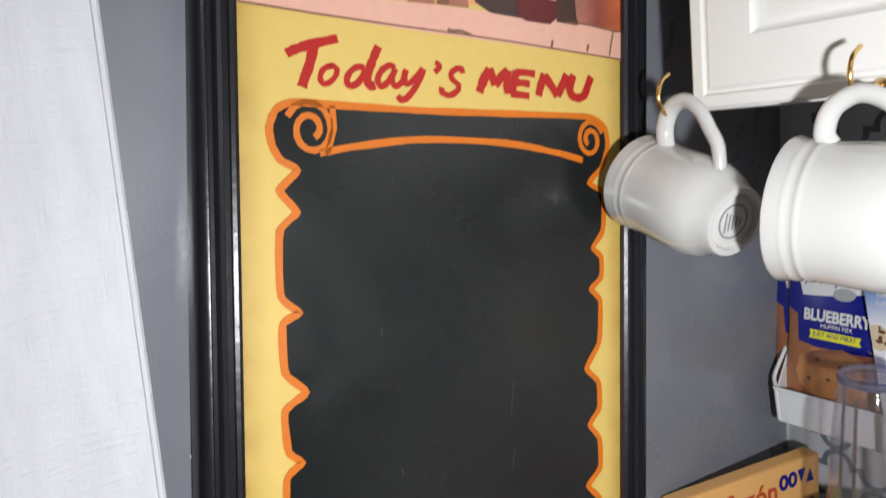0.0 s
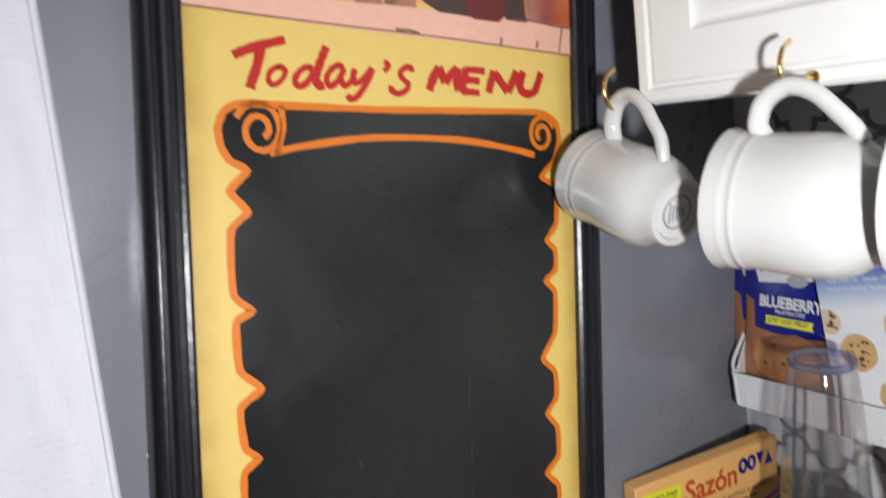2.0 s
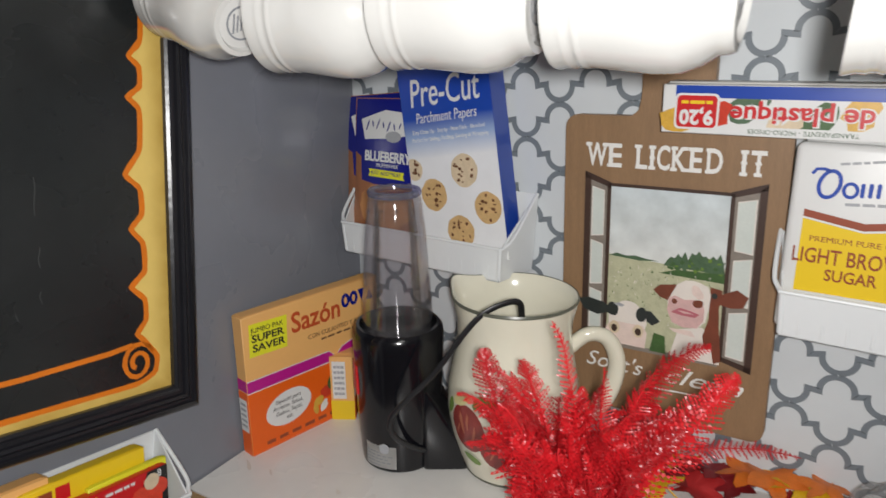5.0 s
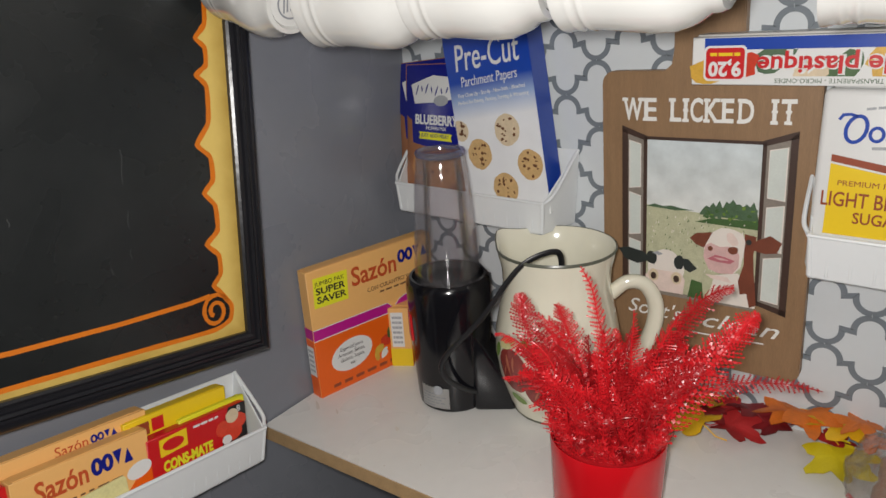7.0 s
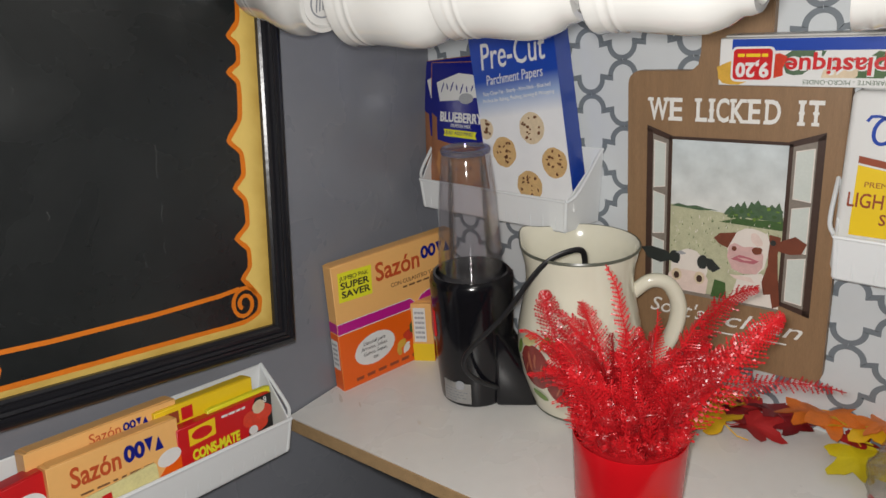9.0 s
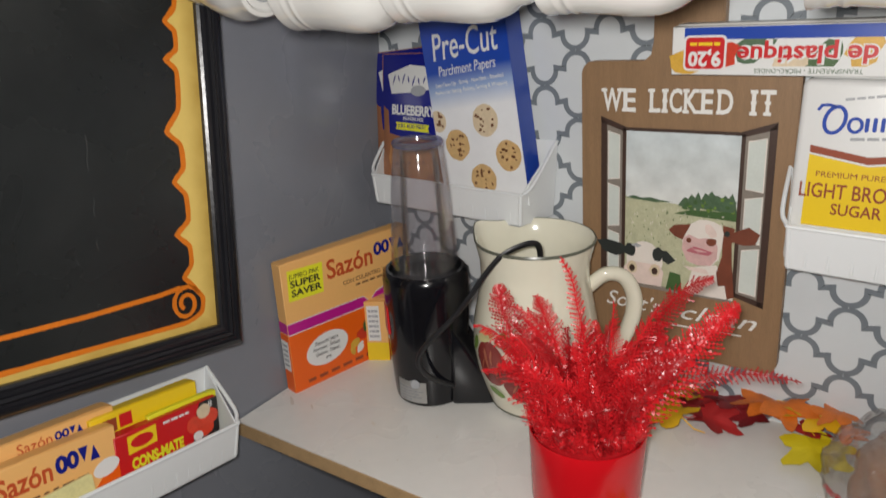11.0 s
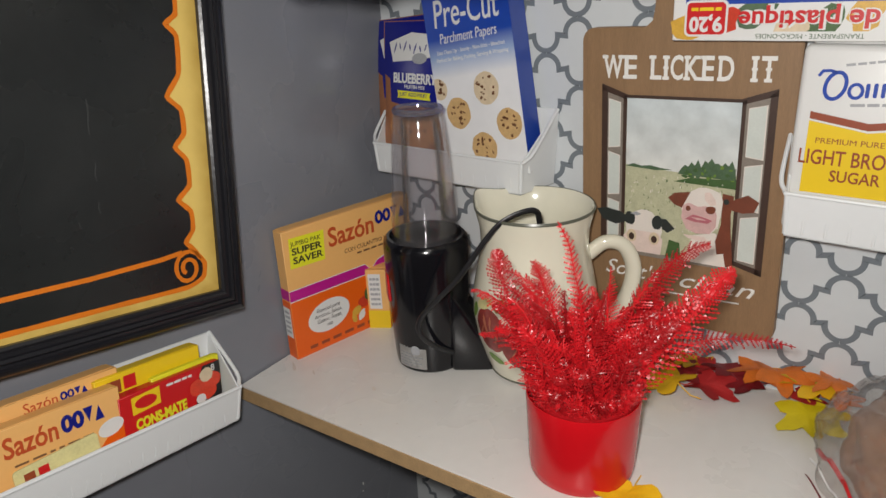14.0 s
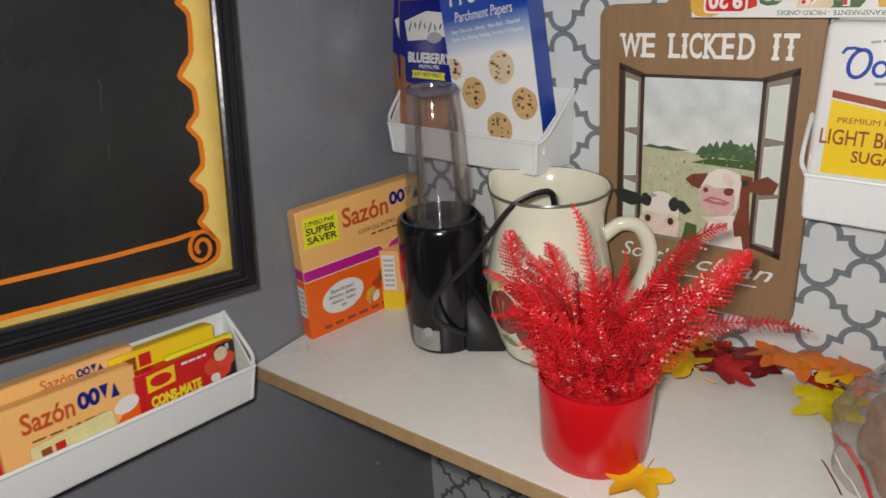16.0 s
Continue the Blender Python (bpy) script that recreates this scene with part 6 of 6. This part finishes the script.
for k in range(300):
    if k < len(TIPS):
        u, v, z, w = TIPS[k]
    elif k < 110:  # a crowd of middling ones, higher towards the sides
        u, v = rnd.uniform(-0.085, 0.090), rnd.uniform(-0.055, 0.048)
        low = 0.122 + 0.85 * max(0.0, abs(u) - 0.035)
        z, w = rnd.uniform(low, max(low + 0.02, 0.176 + 0.10 * abs(u))), rnd.uniform(0.010, 0.016)
    else:  # short curls crowded inside the rim
        a, d = rnd.random() * 6.283, 0.055 * math.sqrt(rnd.uniform(0.05, 1.0))
        u, v, z, w = d * math.cos(a), d * math.sin(a), rnd.uniform(0.094, 0.140), rnd.uniform(0.006, 0.010)
    if k >= 235:  # and some spilling over the front of it
        a = rnd.uniform(0.1, 3.04)
        u, v, z = 0.054 * math.cos(a), 0.054 * math.sin(a), rnd.uniform(0.092, 0.116)
    tip = ACROSS * u + TOWARDS * v + Vector((0, 0, z))
    if k < 110:
        start = ACROSS * (u * 0.3 + rnd.uniform(-0.018, 0.018)) + TOWARDS * (v * 0.3 + rnd.uniform(-0.018, 0.018)) + Vector((0, 0, 0.078))
        bow = ACROSS * (0.02 * u + rnd.uniform(-0.020, 0.020)) + TOWARDS * (v * 0.15 + rnd.uniform(-0.02, 0.02)) + Vector((0, 0, 0.014 + 0.34 * abs(u) + rnd.uniform(-0.008, 0.018)))
    else:
        start = ACROSS * (u * 0.82) + TOWARDS * (v * 0.82) + Vector((0, 0, 0.080))
        bow = Vector((rnd.uniform(-0.016, 0.016), rnd.uniform(-0.016, 0.016), 0.018))
    if k == 0:  # the tallest stands straight up
        bow = ACROSS * 0.030
    if k == 11:  # one long frond arching out level
        start, bow = ACROSS * 0.02 + Vector((0, 0, 0.085)), ACROSS * -0.012 + Vector((0, 0, 0.055))
    slim = k < 18
    part("frond", frond(start, tip, bow, w, k + 100, 38 if slim else (22 if k < 110 else 9), 0.75 if slim else 1.0), (FERN_RED, FERN_RED, FERN_DEEP)[k % 3], fern, smooth=False)


# fallen silk leaves
def maple(r, seed):
    rnd = random.Random(seed)
    tips = [(0, 1.0), (24, 0.52), (52, 0.92), (82, 0.45), (112, 0.72), (150, 0.34), (180, 0.22), (210, 0.34), (248, 0.72), (278, 0.45), (308, 0.92), (336, 0.52)]
    out = []
    for i, (a, d) in enumerate(tips):
        a2, d2 = tips[(i + 1) % len(tips)]
        a2 += 360 if a2 < a else 0
        for t, k in ((0, 1.0), (0.33, 1.0 + 0.10 * rnd.random()), (0.66, 0.92 + 0.12 * rnd.random())):
            ang, rad = radians(a + (a2 - a) * t), (d + (d2 - d) * t) * k * r
            out.append((rad * math.sin(ang), rad * math.cos(ang)))
    own = bmesh.new()
    bend = rnd.uniform(-6, 6)

    def z(x, y):
        return 0.0016 + abs(0.10 * x) + 0.16 * r * math.sin((y / r) * 2.0 + bend) ** 2 + 0.14 * r * math.sin((x / r) * 2.6 + bend * 2) ** 2

    for s in (0, 1):
        ring = [own.verts.new((x, y, z(x, y) + 0.0005 * s)) for x, y in out]
        inner = [own.verts.new((x * 0.45, y * 0.45, z(x * 0.45, y * 0.45) + 0.0005 * s)) for x, y in out]
        mid = own.verts.new((0, 0, z(0, 0) + 0.0005 * s))
        n = len(out)
        for i in range(n):
            own.faces.new((mid, inner[i], inner[(i + 1) % n]))
            own.faces.new((inner[i], ring[i], ring[(i + 1) % n], inner[(i + 1) % n]))
    own2 = tube([(0, -0.2 * r, z(0, 0)), (0.1 * r, -0.5 * r, 0.0012), (0.16 * r, -0.75 * r, 0.0012)], 0.0007, 5, bm=own)
    return own2


LEAVES = [(0.002, -0.432, 0.038, 60, LEAF_GOLD, 0.002),
          (0.005, -0.465, 0.033, -30, LEAF_GOLD, 0.01),
          (0.004, -0.483, 0.023, 20, LEAF_ROSE, 0.01),
          (-0.018, -0.455, 0.036, 200, LEAF_MAROON, 0.004),
          (-0.035, -0.427, 0.028, 100, LEAF_MAROON, 0.003),
          (-0.029, -0.487, 0.041, 170, LEAF_ROSE, 0.003),
          (0.003, -0.504, 0.033, -40, LEAF_MAROON, 0.01),
          (-0.001, -0.528, 0.036, 30, LEAF_MAROON, 0.005),
          (0.001, -0.54, 0.038, 20, LEAF_ORANGE, 0.019),
          (-0.0, -0.559, 0.041, 110, LEAF_ORANGE, 0.024),
          (-0.001, -0.578, 0.038, -70, LEAF_GOLD, 0.02),
          (-0.002, -0.6, 0.041, 10, LEAF_GOLD, 0.023),
          (-0.003, -0.611, 0.033, 60, LEAF_ORANGE, 0.032),
          (-0.003, -0.618, 0.028, 150, LEAF_ORANGE, 0.017),
          (-0.007, -0.586, 0.026, 240, LEAF_ROSE, 0.005),
          (-0.036, -0.594, 0.046, 110, LEAF_LIME, 0.002),
          (-0.021, -0.61, 0.033, 60, LEAF_LIME, 0.004),
          (-0.058, -0.457, 0.046, -20, LEAF_GOLD, 0.012),
          (-0.236, -0.473, 0.044, 75, LEAF_GOLD, 0.001)]
for k, (x, y, r, turn, mt, z) in enumerate(LEAVES):
    tone = {LEAF_GOLD.name: "golden yellow", LEAF_MAROON.name: "dark maroon", LEAF_ORANGE.name: "burnt orange", LEAF_LIME.name: "yellow-green", LEAF_ROSE.name: "crimson"}[mt.name]
    leaf = thing("maple_leaf", pose(x, y, 0.9 + z, 0, 0, turn), tone + " silk maple leaf lying on the shelf", "leaf", "silk leaves on the shelf")
    part("blade", maple(r, k), mt, leaf)

# bread in a clear bag
bag = thing("bread_bag", pose(-0.088, -0.688, 0.9, 0, 0, 8), "brown bread in a clear crumpled plastic bag", "bread")


def lump(rx, ry, rz, rough, seed, cut=0.35):
    own = bmesh.new()
    bmesh.ops.create_icosphere(own, subdivisions=5, radius=1.0)
    for v in own.verts:
        p = v.co.copy()
        k = 1 + rough * noise.noise(p * 2.2 + Vector((seed, 0, 0))) + rough * 0.6 * abs(noise.noise(p * 6 + Vector((0, seed, 0))))
        v.co = Vector((p.x * rx * k, p.y * ry * k, max(-cut, p.z) * rz * k + cut * rz))
        v.co.z = max(0.0008, v.co.z)
    return own


part("loaf", lump(0.094, 0.066, 0.056, 0.13, 3), BREAD, bag, at=pose(0, -0.012, 0.0012))
film = lump(0.102, 0.078, 0.064, 0.10, 7)
for v in film.verts:  # sharp creases in the film
    q = v.co * 26
    k = 0.0125 * (abs(noise.noise(q)) + 0.5 * abs(noise.noise(q * 2.3 + Vector((5, 0, 0)))) - 0.3) * min(1.0, v.co.z / 0.02)
    v.co += Vector((v.co.x, v.co.y, v.co.z + 0.02)).normalized() * k
part("film", film, BAG_CLEAR, bag, "clear crinkled plastic film", smooth=False)
edge = [(-0.082, 0.046, 0.012), (-0.070, 0.058, 0.034), (-0.056, 0.060, 0.030), (-0.040, 0.070, 0.036), (-0.022, 0.072, 0.024), (-0.004, 0.078, 0.020)]
part("printed_edge", tube(smooth_path([Vector(e) for e in edge], 4), 0.0022, 8, 0.3), BOX_RED, bag, "red printed edge of the bag")
part("printed_edge", tube(smooth_path([Vector((x - 0.003, y + 0.006 + 0.003 * math.sin(90 * x), max(0.006, z - 0.010))) for x, y, z in edge], 4), 0.0011, 8, 0.4), WHITE_CARD, bag, "white printed edge of the bag")
part("printed_edge", tube(smooth_path([Vector((x - 0.006, y + 0.013, max(0.005, z - 0.022))) for x, y, z in edge[1:5]], 4), 0.0022, 8, 0.3), LEAF_MAROON, bag, "dark red printed edge of the bag")
